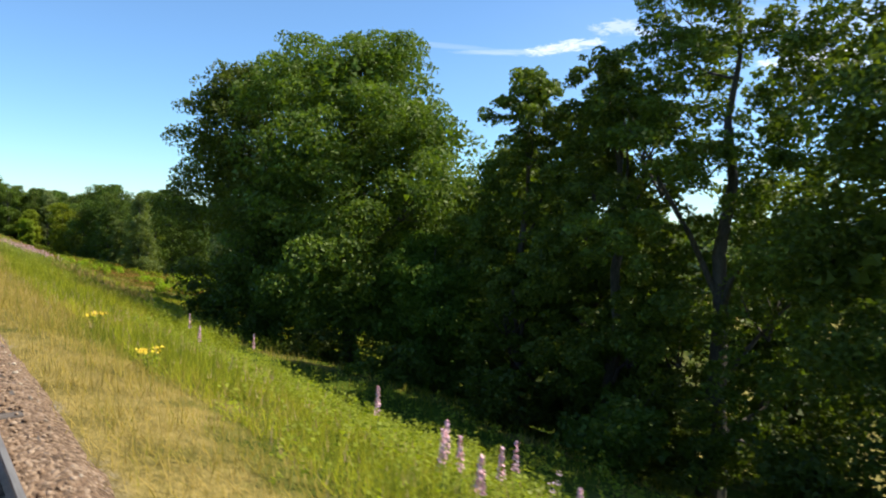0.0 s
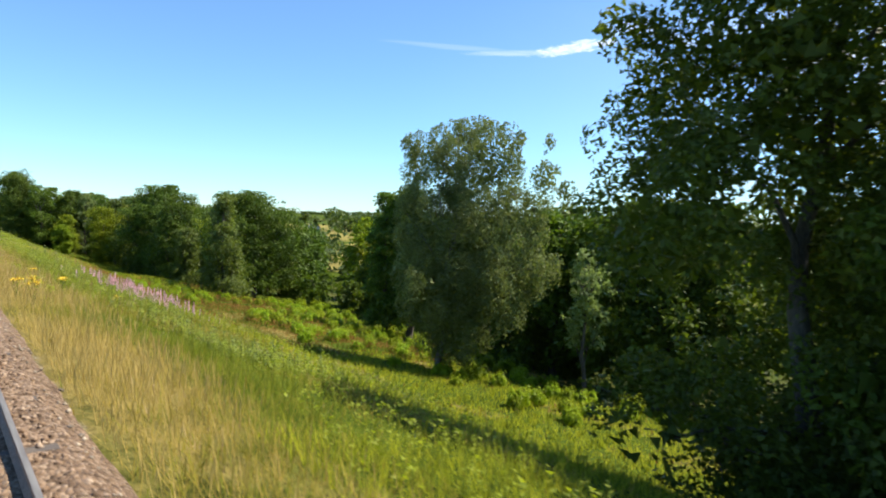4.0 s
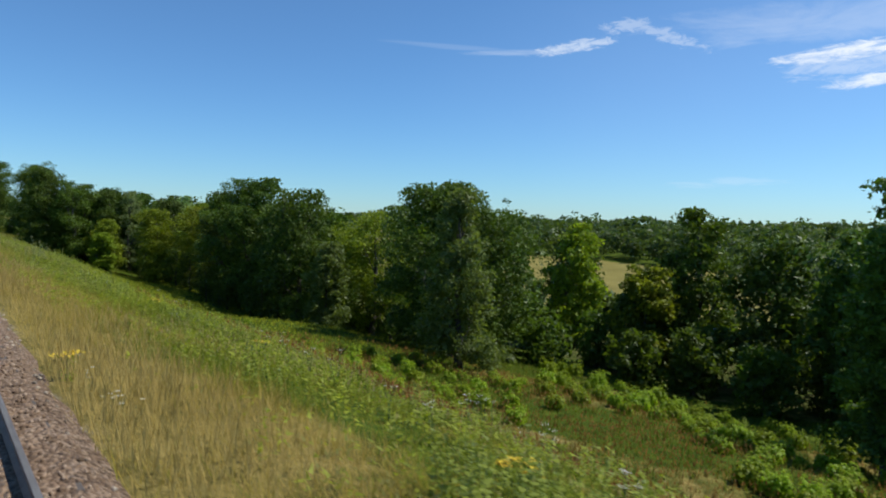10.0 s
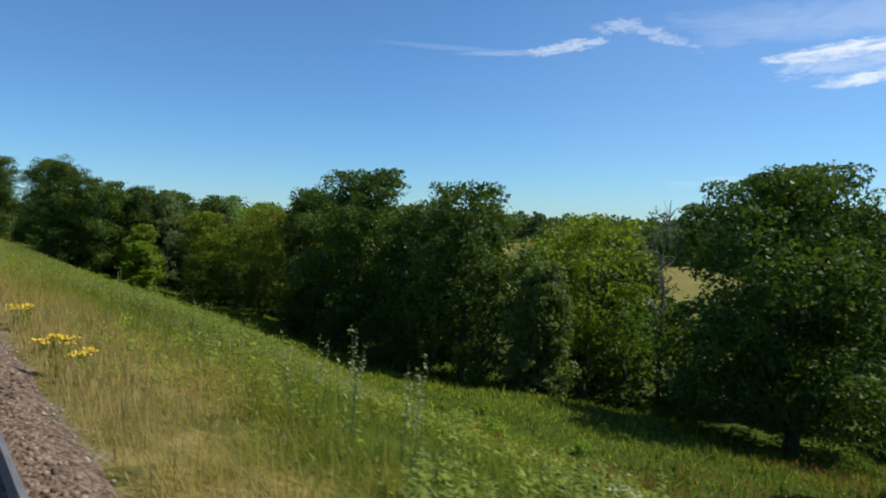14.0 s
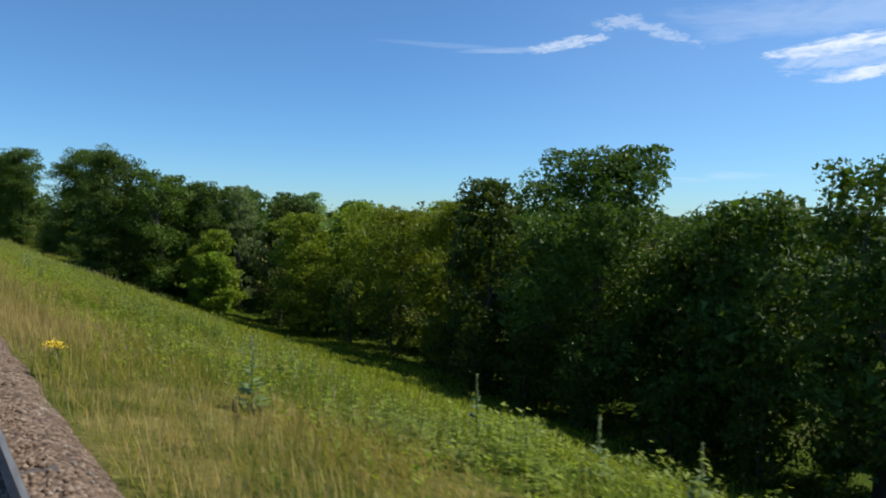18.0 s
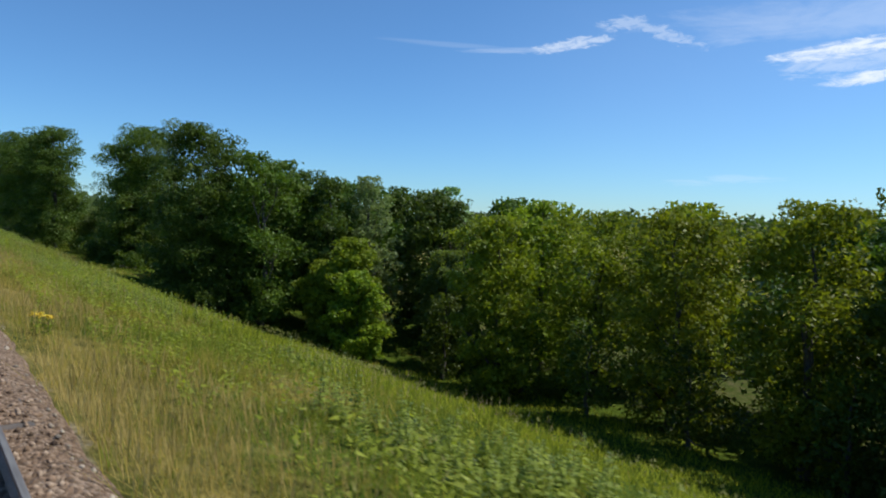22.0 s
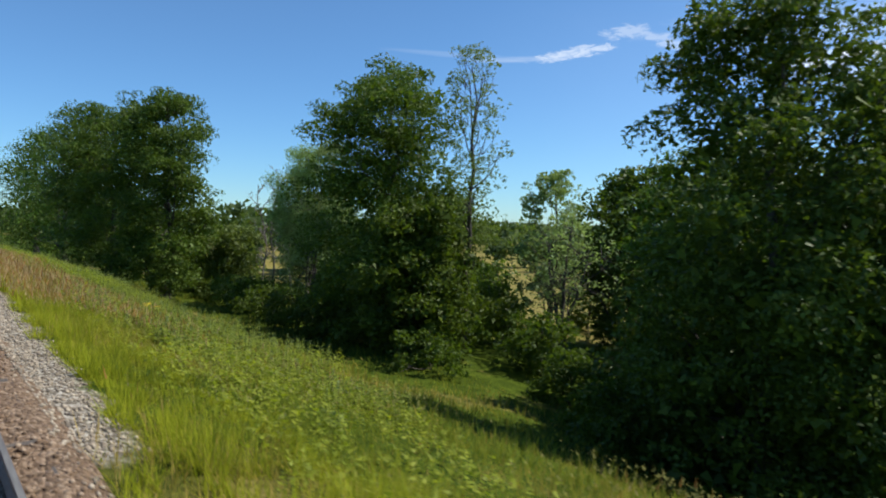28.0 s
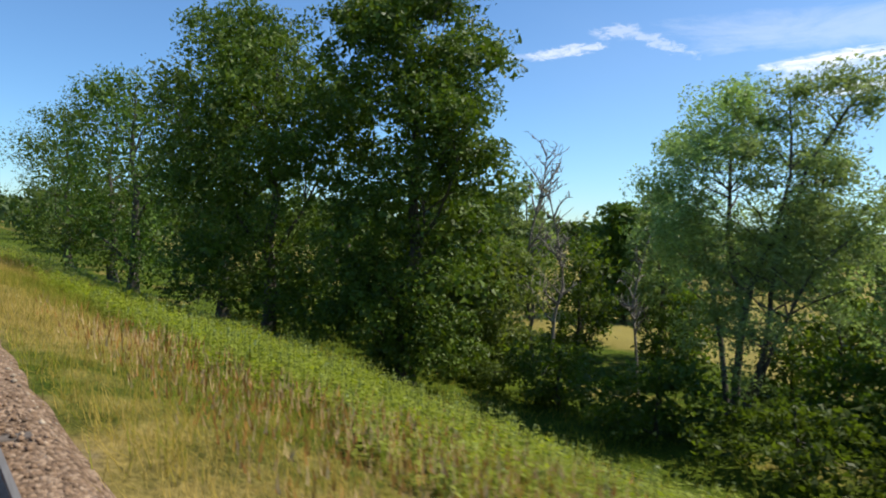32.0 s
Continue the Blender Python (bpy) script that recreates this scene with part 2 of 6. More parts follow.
def ground_material():
    """Turf, straw, bare earth and stubble, laid out by the sheet's own attributes and broken up by noise."""
    m, add, link = material("turf")
    out = add("ShaderNodeOutputMaterial")
    geo = add("ShaderNodeNewGeometry")
    big, mid, fine = (add("ShaderNodeTexNoise", at={"Scale": s, "Detail": 5.0, "Roughness": 0.6}) for s in (0.12, 0.9, 9.0))
    for n in (big, mid, fine):
        link(geo, "Position", n, "Vector")
    green = ramp_node(add, [(0.36, (0.026, 0.042, 0.005)), (0.5, (0.058, 0.085, 0.008)), (0.64, (0.105, 0.14, 0.014))])
    straw = ramp_node(add, [(0.36, (0.085, 0.075, 0.017)), (0.64, (0.33, 0.25, 0.08))])
    earth = ramp_node(add, [(0.3, (0.045, 0.035, 0.02)), (0.7, (0.13, 0.10, 0.055))])
    stub = ramp_node(add, [(0.3, (0.17, 0.145, 0.038)), (0.7, (0.28, 0.235, 0.07))])
    def blend(k, a, b):
        s = add("ShaderNodeMath", op="MULTIPLY_ADD", at={1: 0.5})
        link(a, 0, s, 0)
        h = add("ShaderNodeMath", op="MULTIPLY", at={1: 0.5})
        link(b, 0, h, 0)
        link(h, 0, s, 2)
        link(s, 0, k, 0)
    blend(green, mid, fine)
    blend(straw, mid, fine)
    blend(earth, mid, fine)
    blend(stub, big, fine)
    vor = add("ShaderNodeTexVoronoi", at={"Scale": 16.0})
    link(geo, "Position", vor, "Vector")
    stone = ramp_node(add, [(0.1, (0.14, 0.115, 0.085)), (0.5, (0.29, 0.25, 0.195)), (0.9, (0.50, 0.45, 0.37))])
    grey = add("ShaderNodeSeparateColor")
    link(vor, "Color", grey, 0)
    link(grey, 0, stone, 0)
    cur = green
    co = 0
    for attr, col in (("dry", straw), ("bare", earth), ("field", stub), ("gravel", stone)):
        at = add("ShaderNodeAttribute")
        at.attribute_name = attr
        k = add("ShaderNodeMath", op="ADD")
        link(at, "Fac", k, 0)
        w = add("ShaderNodeMath", op="MULTIPLY_ADD", at={1: 0.9, 2: -0.45})
        link(mid, 0, w, 0)
        link(w, 0, k, 1)
        mr = add("ShaderNodeMapRange", at={1: 0.3, 2: 0.7})
        link(k, 0, mr, 0)
        mx = add("ShaderNodeMix")
        mx.data_type = "RGBA"
        link(mr, 0, mx, 0)
        link(cur, co, mx, 6)
        link(col, 0, mx, 7)
        cur, co = mx, 2
    p = add("ShaderNodeBsdfPrincipled", at={"Roughness": 0.95, "Specular IOR Level": 0.06})
    link(cur, co, p, "Base Color")
    bp = add("ShaderNodeBump", at={"Strength": 0.8, "Distance": 0.12})
    link(fine, 0, bp, "Height")
    link(bp, 0, p, "Normal")
    link(p, 0, out, 0)
    return m


def blade_material(name, stops, through=0.4):
    """Grass and stalks: green or straw by patch and blade by blade."""
    m, add, link = material(name)
    out, geo = add("ShaderNodeOutputMaterial"), add("ShaderNodeNewGeometry")
    at = add("ShaderNodeAttribute")
    at.attribute_name = "dry"
    s = add("ShaderNodeMath", op="MULTIPLY_ADD", at={1: 0.35})
    link(geo, "Random Per Island", s, 0)
    link(at, "Fac", s, 2)
    rp = ramp_node(add, stops)
    link(s, 0, rp, 0)
    p = add("ShaderNodeBsdfPrincipled", at={"Roughness": 0.75, "Specular IOR Level": 0.1})
    link(rp, 0, p, "Base Color")
    vs = add("ShaderNodeVectorMath", op="MULTIPLY_ADD", at={1: (0.8, 0.8, 0.8), 2: (0, 0, 0.75)})
    link(geo, "Normal", vs, 0)
    vn = add("ShaderNodeVectorMath", op="NORMALIZE")
    link(vs, 0, vn, 0)
    link(vn, 0, p, "Normal")
    tr = add("ShaderNodeBsdfTranslucent")
    link(rp, 0, tr, 0)
    mx = add("ShaderNodeMixShader", at={0: through})
    link(p, 0, mx, 1)
    link(tr, 0, mx, 2)
    link(mx, 0, out, 0)
    return m


M_TURF = ground_material()
M_BARK = rough_material("bark", (0.035, 0.03, 0.024), (0.13, 0.11, 0.085), 2.0, 14.0, 0.8, 0.95, (1, 1, 0.25))
M_DEAD = rough_material("bare_wood", (0.12, 0.105, 0.085), (0.26, 0.23, 0.19), 2.0, 16.0, 0.5, 0.9, (1, 1, 0.2))
M_BIRCH = rough_material("birch_bark", (0.05, 0.045, 0.04), (0.21, 0.20, 0.18), 3.0, 9.0, 0.4, 0.8, (1, 1, 2.5))
M_OAK = leaf_material("oak_leaf", (0.030, 0.054, 0.009), (0.14, 0.20, 0.024), 0.32, glow=(1.4, 1.5, 0.5))
# lineside oak: old oak tones lightened to stand for the veil of window glass
M_LINEOAK = leaf_material("lineside_oak_leaf", (0.034, 0.057, 0.011), (0.142, 0.19, 0.027), 0.36, glow=(1.5, 1.6, 0.5))
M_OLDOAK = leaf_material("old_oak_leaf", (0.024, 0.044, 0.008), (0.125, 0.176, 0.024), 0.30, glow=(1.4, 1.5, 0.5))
M_WOOD = leaf_material("wood_leaf", (0.026, 0.047, 0.009), (0.118, 0.168, 0.024), 0.30, glow=(1.4, 1.5, 0.5))
M_YELLOW = leaf_material("yellowish_leaf", (0.058, 0.087, 0.009), (0.275, 0.315, 0.024), 0.40, glow=(1.45, 1.5, 0.5))
M_ASH = leaf_material("ash_leaf", (0.12, 0.165, 0.05), (0.30, 0.37, 0.15), 0.47, glow=(1.35, 1.45, 0.85))
M_BIRCHLEAF = leaf_material("birch_leaf", (0.060, 0.074, 0.024), (0.178, 0.192, 0.070), 0.40, glow=(1.45, 1.5, 0.7))
M_BUSH = leaf_material("bush_leaf", (0.035, 0.058, 0.010), (0.101, 0.137, 0.022), 0.4)
M_SALLOW = leaf_material("sallow_leaf", (0.072, 0.105, 0.03), (0.18, 0.225, 0.07), 0.42)
M_FARLEAF = leaf_material("far_wood_leaf", (0.05, 0.078, 0.024), (0.105, 0.14, 0.045), 0.35)
M_BRACKEN = leaf_material("bracken_frond", (0.10, 0.14, 0.005), (0.29, 0.36, 0.014), 0.42, 0.2)
M_GRASS = blade_material("grass_blade", [(0.0, (0.12, 0.17, 0.015)), (0.32, (0.21, 0.235, 0.02)), (0.62, (0.36, 0.275, 0.05)), (1.0, (0.48, 0.36, 0.11))], 0.5)
M_MEADOW = blade_material("meadow_blade", [(0.0, (0.075, 0.125, 0.008)), (0.35, (0.14, 0.17, 0.014)), (0.65, (0.24, 0.155, 0.03)), (1.0, (0.31, 0.21, 0.06))], 0.5)
M_LUSH = blade_material("lush_blade", [(0.0, (0.21, 0.255, 0.010)), (0.35, (0.41, 0.42, 0.026))], 0.5)
M_WEED = leaf_material("weed_leaf", (0.165, 0.20, 0.018), (0.33, 0.37, 0.042), 0.45, 0.2)
M_STONE = stone_material("ballast_stone", [(0.1, (0.15, 0.125, 0.10)), (0.5, (0.31, 0.25, 0.18)), (0.9, (0.48, 0.40, 0.30))])
M_RUSTY = stone_material("rusty_stone", [(0.1, (0.10, 0.066, 0.04)), (0.5, (0.24, 0.155, 0.095)), (0.9, (0.40, 0.30, 0.21))])
M_RAIL = rough_material("rusty_steel", (0.10, 0.06, 0.04), (0.22, 0.16, 0.12), 3.0, 25.0, 0.2, 0.6, (1, 1, 1), 0.4)
M_RAILTOP = rough_material("worn_steel", (0.14, 0.125, 0.11), (0.26, 0.245, 0.22), 1.0, 20.0, 0.05, 0.65, (0.1, 1, 1), 0.3)
M_SLEEPER = rough_material("sleeper_wood", (0.05, 0.04, 0.033), (0.17, 0.14, 0.115), 1.0, 12.0, 0.6, 0.95, (1, 0.15, 1))
M_PINK = rough_material("pink_petal", (0.68, 0.33, 0.38), (0.88, 0.60, 0.63), 8.0, 30.0, 0.1, 0.7)
M_GOLD = rough_material("yellow_petal", (0.62, 0.40, 0.01), (0.85, 0.62, 0.03), 8.0, 30.0, 0.1, 0.7)
M_PALEPINK = rough_material("pale_pink_petal", (0.50, 0.34, 0.38), (0.70, 0.52, 0.55), 8.0, 30.0, 0.1, 0.7)
M_CREAM = rough_material("cream_petal", (0.46, 0.43, 0.31), (0.68, 0.65, 0.52), 8.0, 30.0, 0.1, 0.7)
M_SEED = blade_material("dry_seed_head", [(0.0, (0.36, 0.235, 0.10)), (0.35, (0.60, 0.44, 0.22))], 0.5)
M_FESCUE = blade_material("fescue_head", [(0.0, (0.31, 0.22, 0.055)), (0.35, (0.50, 0.37, 0.12))], 0.5)
M_SORREL = blade_material("sorrel_head", [(0.0, (0.19, 0.085, 0.021)), (0.35, (0.40, 0.20, 0.05))], 0.45)
M_HEAD = blade_material("pale_grass_head", [(0.0, (0.21, 0.205, 0.05)), (0.35, (0.37, 0.345, 0.11))], 0.5)
M_STALK = rough_material("green_stalk", (0.06, 0.10, 0.02), (0.14, 0.19, 0.05), 8.0, 30.0, 0.1, 0.8)

# ---- the lie of the land ----
Y_ = [-4000, -400, -60, -25, -8, -3, 0, 1.6, 2.6, 4.5, 8, 14, 20, 26, 32, 38, 44, 52, 60, 70, 85, 110, 160, 230, 350, 600, 900, 1400, 2500, 4000]
EAST = [-30, -16, -14, -8, -1.0, -0.38, -0.30, -0.36, -0.55, -1.0, -2.3, -4.3, -6.5, -8.8, -10.8, -12.3, -13.7, -15.3]
MEADOW = [-30, -16, -14, -8, -1.0, -0.38, -0.30, -0.36, -0.55, -1.0, -2.35, -4.6, -7.4, -9.9, -10.8, -11.7, -12.9, -15.0]
VALLEY = [-30, -16, -14, -8, -1.0, -0.38, -0.30, -0.36, -0.55, -1.0, -2.3, -4.5, -7.1, -9.8, -12.2, -14.2, -15.7, -16.6]
WEST = [-30, -16, -14, -8, -1.0, -0.38, -0.30, -0.36, -0.50, -0.85, -1.95, -4.3, -6.4, -6.7, -6.9, -7.2, -7.4, -7.6]
FAR = [-15.8, -16.6, -16.8, -15.5, -12, -9.0, -9.5, -10, -4, -2, -14, -40]
FAR_WEST = [-7.7, -7.9, -8.2, -8.6, -9.0, -9.0, -9.5, -10, -4, -2, -14, -40]


def ease(v, a, b):
    k = np.clip((v - a) / (b - a), 0, 1)
    return k * k * (3 - 2 * k)


def track_y(x):
    """How far the line bows sideways, and below how far it dips, along its length."""
    return np.polyval([0.6877, 0.0667, -1.8228, -0.0668, 1.1605], np.clip((np.asarray(x, float) + 168) / 168, -1.1, 1.1))


def track_z(x):
    return np.polyval([-0.2636, -0.3087, 0.9501, 0.2853, -0.6902], np.clip((np.asarray(x, float) + 168) / 168, -1.1, 1.1))


def gz(x, y):
    """Height of the ground at x, y (numbers or arrays): four cross-sections of the bank, one after another along the line."""
    x, y = np.asarray(x, float), np.asarray(y, float)
    sag = track_z(x) * (1 - ease(y, 3.5, 13)) * ease(y, -40, -8)
    y = y - track_y(x) * (1 - ease(y, 5, 16)) * ease(y, -40, -8)
    def section(near, far):
        return sum(np.interp(y + d, Y_, near + far) for d in (-1.0, -0.4, 0.4, 1.0)) / 4
    z = section(EAST, FAR)
    for near, far, a, b in ((MEADOW, FAR, 52, 72), (VALLEY, FAR, 172, 204), (WEST, FAR_WEST, 285, 330)):
        k = ease(-x, a, b)
        z = z * (1 - k) + section(near, far) * k
    swell = np.clip((y - 3) / 8, 0, 1) * (0.22 * np.sin(x * 0.11 + y * 0.23) + 0.14 * np.sin(x * 0.31 - y * 0.17 + 1.3) + 0.06 * np.sin(x * 0.9 + y * 1.1))
    rise = np.clip((y - 250) / 500, 0, 1) * 3.0 * np.sin(x * 0.006 + y * 0.004)
    dip = -1.3 * np.exp(-((y - 13.5) / 5) ** 2) * np.clip((x + 42) / 12, 0, 1)
    return z + swell + rise + dip + sag


def ground_z(x, y):
    return float(gz(x, y))


def patchiness(x, y, s, seed):
    """Smooth noise from a few sines, about 0 to 1, for arrays."""
    r = random.Random(seed)
    v = 0
    for i in range(6):
        a, k, p = r.uniform(0, math.pi), s * r.uniform(0.5, 2.0), r.uniform(0, 6.28)
        v = v + np.sin((x * math.cos(a) + y * math.sin(a)) * k + p)
    return np.clip(0.5 + v / 6.5, 0, 1)


def dryness(x, y):
    """How straw-coloured the sward is: most beside the track, in patches."""
    y = np.abs(y)
    p = patchiness(x, y * 1.6, 0.35, 5)
    near = np.clip((5.6 - (y - track_y(x))) / 2.6, 0, 1)
    meadow = 0.14 * np.clip((y - 13) / 6, 0, 1) * np.clip((62 - y) / 8, 0, 1) * np.clip((-x - 92) / 8, 0, 1) * np.clip((x + 160) / 8, 0, 1)
    end = np.clip((-x - 276) / 14, 0, 1) * np.clip((x + 324) / 10, 0, 1)
    q = np.clip(0.22 + near * (0.55 - 0.37 * end - 0.14 * np.clip((-x - 168) / 15, 0, 1)) + (p - 0.5) * (0.85 - 0.4 * near), 0, 1)
    slope = np.clip((y - 6.5) / 4, 0, 1)
    q = np.clip(q + 0.4 * slope * (patchiness(x, y * 1.4, 0.75, 6) - 0.5), 0, 1)
    damp = np.clip((y - 7.5) / 3, 0, 1) * np.clip((x + 286) / 14, 0, 1) * np.clip((-150 - x) / 14, 0, 1)
    return np.clip(q - 0.14 * slope + meadow - 0.35 * damp, 0, 1)


def shade_zone(x, y):
    """Short-grassed ground before the big drooping tree; bright tall weeds left out to imitate its shade."""
    return (x < -291) & (x > -319) & (y > 7.3 + 0.42 * np.clip(-297 - x, 0, 30))


def gravel_edge(x):
    """How far the stones reach from the track's middle, along the line."""
    g = patchiness(x, x * 0, 0.05, 77) * 0.75 + 0.85 * ((x < -299) & (x > -339)) + 0.55 * ((x < -241) & (x > -256)) + 0.95 * ((x <= -256) & (x > -273))
    return 1.5 + 1.35 * np.clip(g - 0.5, 0, 0.9)


def gravelly(x, y):
    y = y - track_y(x)
    return np.clip((gravel_edge(x) - y) * 1.5 + 0.5, 0, 1) * (y > -3)


def mesh_object(name, verts, faces, mat, parent=None, label="", attrs=None, smooth=False):
    """A mesh from arrays: verts (n, 3), faces (m, 3 or 4)."""
    me = bpy.data.meshes.new(name)
    verts, faces = np.asarray(verts, np.float32), np.asarray(faces, np.int32)
    k = faces.shape[1]
    me.vertices.add(len(verts))
    me.vertices.foreach_set("co", verts.ravel())
    me.loops.add(faces.size)
    me.loops.foreach_set("vertex_index", faces.ravel())
    me.polygons.add(len(faces))
    me.polygons.foreach_set("loop_start", np.arange(0, faces.size, k, dtype=np.int32))
    if smooth:
        me.polygons.foreach_set("use_smooth", np.ones(len(faces), bool))
    for key, vals in (attrs or {}).items():
        me.attributes.new(key, "FLOAT", "POINT").data.foreach_set("value", np.asarray(vals, np.float32))
    me.update(calc_edges=True)
    me.materials.append(mat)
    ob = new(name, me)
    if parent is not None:
        ob.parent = parent
    if label:
        tagged(ob, label)
    return ob


def make_ground():
    xs = np.concatenate([[-4500, -3000, -2000, -1400, -1000, -800, -650, -560, -500], np.arange(-460, 30, 1.5), [40, 60, 90, 140, 220, 350, 600, 1000, 1800, 3000, 4500]])
    ys = np.concatenate([[-4000, -1500, -600, -300, -150, -80, -50, -35, -25, -18, -12, -8, -5, -3.5], np.arange(-2.5, 30, 0.6), np.arange(30, 75, 1.5), np.arange(75, 200, 6), [210, 225, 245, 270, 300, 350, 420, 500, 600, 720, 900, 1100, 1400, 1900, 2500, 3200, 4000]])
    X, Y = np.meshgrid(xs, ys, indexing="ij")
    Z = gz(X, Y)
    n, k = len(xs), len(ys)
    i = np.arange(n - 1)[:, None] * k + np.arange(k - 1)[None, :]
    faces = np.stack([i, i + k, i + k + 1, i + 1], -1).reshape(-1, 4)
    x, y = X.ravel(), Y.ravel()
    field_a = np.clip((y - 105) / 15, 0, 1) * np.clip((patchiness(x, y, 0.012, 9) - 0.35) * 6, 0, 1)
    field_a = np.maximum(field_a, np.clip((y - 100) / 8, 0, 1) * np.clip((182 - y) / 6, 0, 1) * (x < -150) * (x > -300))
    field_b = np.clip((-x - 300) / 20, 0, 1) * np.clip((y - 42) / 6, 0, 1)
    field = np.clip(np.maximum(field_a, field_b), 0, 1) * np.clip((330 - y) / 40, 0, 1)
    field = np.maximum(field, 0.85 * ease(x, -44, -34) * ease(y, 36, 42) * ease(-y, -100, -92))
    bare = np.clip(1.25 - np.abs(y - track_y(x) - 0.4) / 1.5, 0, 1)
    wood = np.clip((y - np.where((x > -172) & (x < -98), 63, 50)) / 8, 0, 1) * np.clip((100 - y) / 10, 0, 1) * (x > -300) * 0.45
    ob = mesh_object("ground", np.stack([x, y, Z.ravel()], -1), faces, M_TURF,
                     attrs={"dry": dryness(x, y) * np.clip((y + 9) / 4, 0, 1), "bare": np.maximum(bare, wood), "field": field, "gravel": gravelly(x, y)}, smooth=True)
    tagged(ob, "grassy embankment falling to a wooded valley with dry fields", "ground", kind="structure")


make_ground()

# ---- trees ----
def unit(v):
    return v / np.maximum(np.linalg.norm(v, axis=-1, keepdims=True), 1e-9)


def leaf_cloud(centres, radii, count, size, rng, flat=0.75, droop=0.0, solid=0.34, face=0.5, rear=None):
    """Small three-cornered leaves on the skins of many clumps."""
    w = radii ** 2 if rear is None else radii ** 2 * np.where(rear, 0.4, 1.0)
    idx = rng.choice(len(radii), count, p=w / w.sum())
    d = unit(rng.normal(size=(count, 3)))
    low = d[:, 2] < -0.25
    d[low & (rng.random(count) < 0.5), 2] *= -1
    rr = 1 - solid * rng.random(count) ** 1.6 + 0.05 * rng.normal(size=count)
    p = centres[idx] + d * (radii[idx] * rr)[:, None] * np.array([1, 1, flat])
    n = unit(d * face + rng.normal(size=(count, 3)) * 0.6 + np.array([0, 0, 0.2]))
    t = unit(np.cross(n, rng.normal(size=(count, 3))))
    t[:, 2] -= droop
    t = unit(t)
    b = np.cross(n, t)
    s = size * rng.uniform(0.6, 1.35, count)[:, None]
    if rear is not None:
        s = s * np.where(rear[idx], 1.35, 1.0)[:, None]
    v = np.stack([p + t * s * 0.66, p - t * s * 0.42 + b * s * 0.3, p - t * s * 0.3 - b * s * 0.4], 1).reshape(-1, 3)
    f = np.arange(count * 3).reshape(-1, 3)
    return v, f


def tube(points, radii, sides=7):
    """A tapered, bent branch as verts and quads."""
    pts, vs, fs = [Vector(p) for p in points], [], []
    for i, p in enumerate(pts):
        d = (pts[min(i + 1, len(pts) - 1)] - pts[max(i - 1, 0)]).normalized()
        u = d.orthogonal().normalized()
        w = d.cross(u)
        for k in range(sides):
            a = 2 * math.pi * k / sides
            vs.append(tuple(p + (u * math.cos(a) + w * math.sin(a)) * radii[i]))
    for i in range(len(pts) - 1):
        for k in range(sides):
            fs.append((i * sides + k, i * sides + (k + 1) % sides, (i + 1) * sides + (k + 1) % sides, (i + 1) * sides + k))
    return vs, fs


def join(parts):
    vs, fs, o = [], [], 0
    for v, f in parts:
        vs.append(np.asarray(v, float).reshape(-1, 3))
        fs.append(np.asarray(f, int) + o)
        o += len(v)
    return np.concatenate(vs), np.concatenate(fs)


def branch_points(a, b, rng, bend, steps=5):
    a, b = np.array(a, float), np.array(b, float)
    L = np.linalg.norm(b - a)
    out = []
    side = rng.normal(size=3) * bend * L
    for i in range(steps + 1):
        k = i / steps
        out.append(a + (b - a) * k + side * math.sin(k * math.pi) + rng.normal(size=3) * 0.012 * L * (0 < i < steps))
    return out


STYLE = {
    # leaf material, clump radius, flatness, coverage, droop, bark
    "oak": (M_OAK, 0.20, 0.72, 2.9, 0.0, M_BARK),
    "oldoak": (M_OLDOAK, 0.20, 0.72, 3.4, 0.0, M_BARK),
    "lineoak": (M_LINEOAK, 0.20, 0.72, 2.9, 0.0, M_BARK),
    "openoak": (M_LINEOAK, 0.20, 0.72, 3.0, 0.0, M_BARK),
    "wood": (M_WOOD, 0.20, 0.80, 2.3, 0.0, M_BARK),
    "yellow": (M_YELLOW, 0.19, 0.65, 2.3, 0.0, M_BARK),
    "ash": (M_ASH, 0.16, 0.9, 1.25, 0.2, M_BARK),
    "birch": (M_BIRCHLEAF, 0.15, 1.45, 2.8, 0.9, M_BIRCH),
    "feather": (M_SALLOW, 0.16, 0.7, 0.85, 0.2, M_BARK),
    "sallow": (M_SALLOW, 0.2, 0.9, 2.0, 0.1, M_BARK),
    "bush": (M_BUSH, 0.26, 0.8, 2.2, 0.0, M_BARK),
}


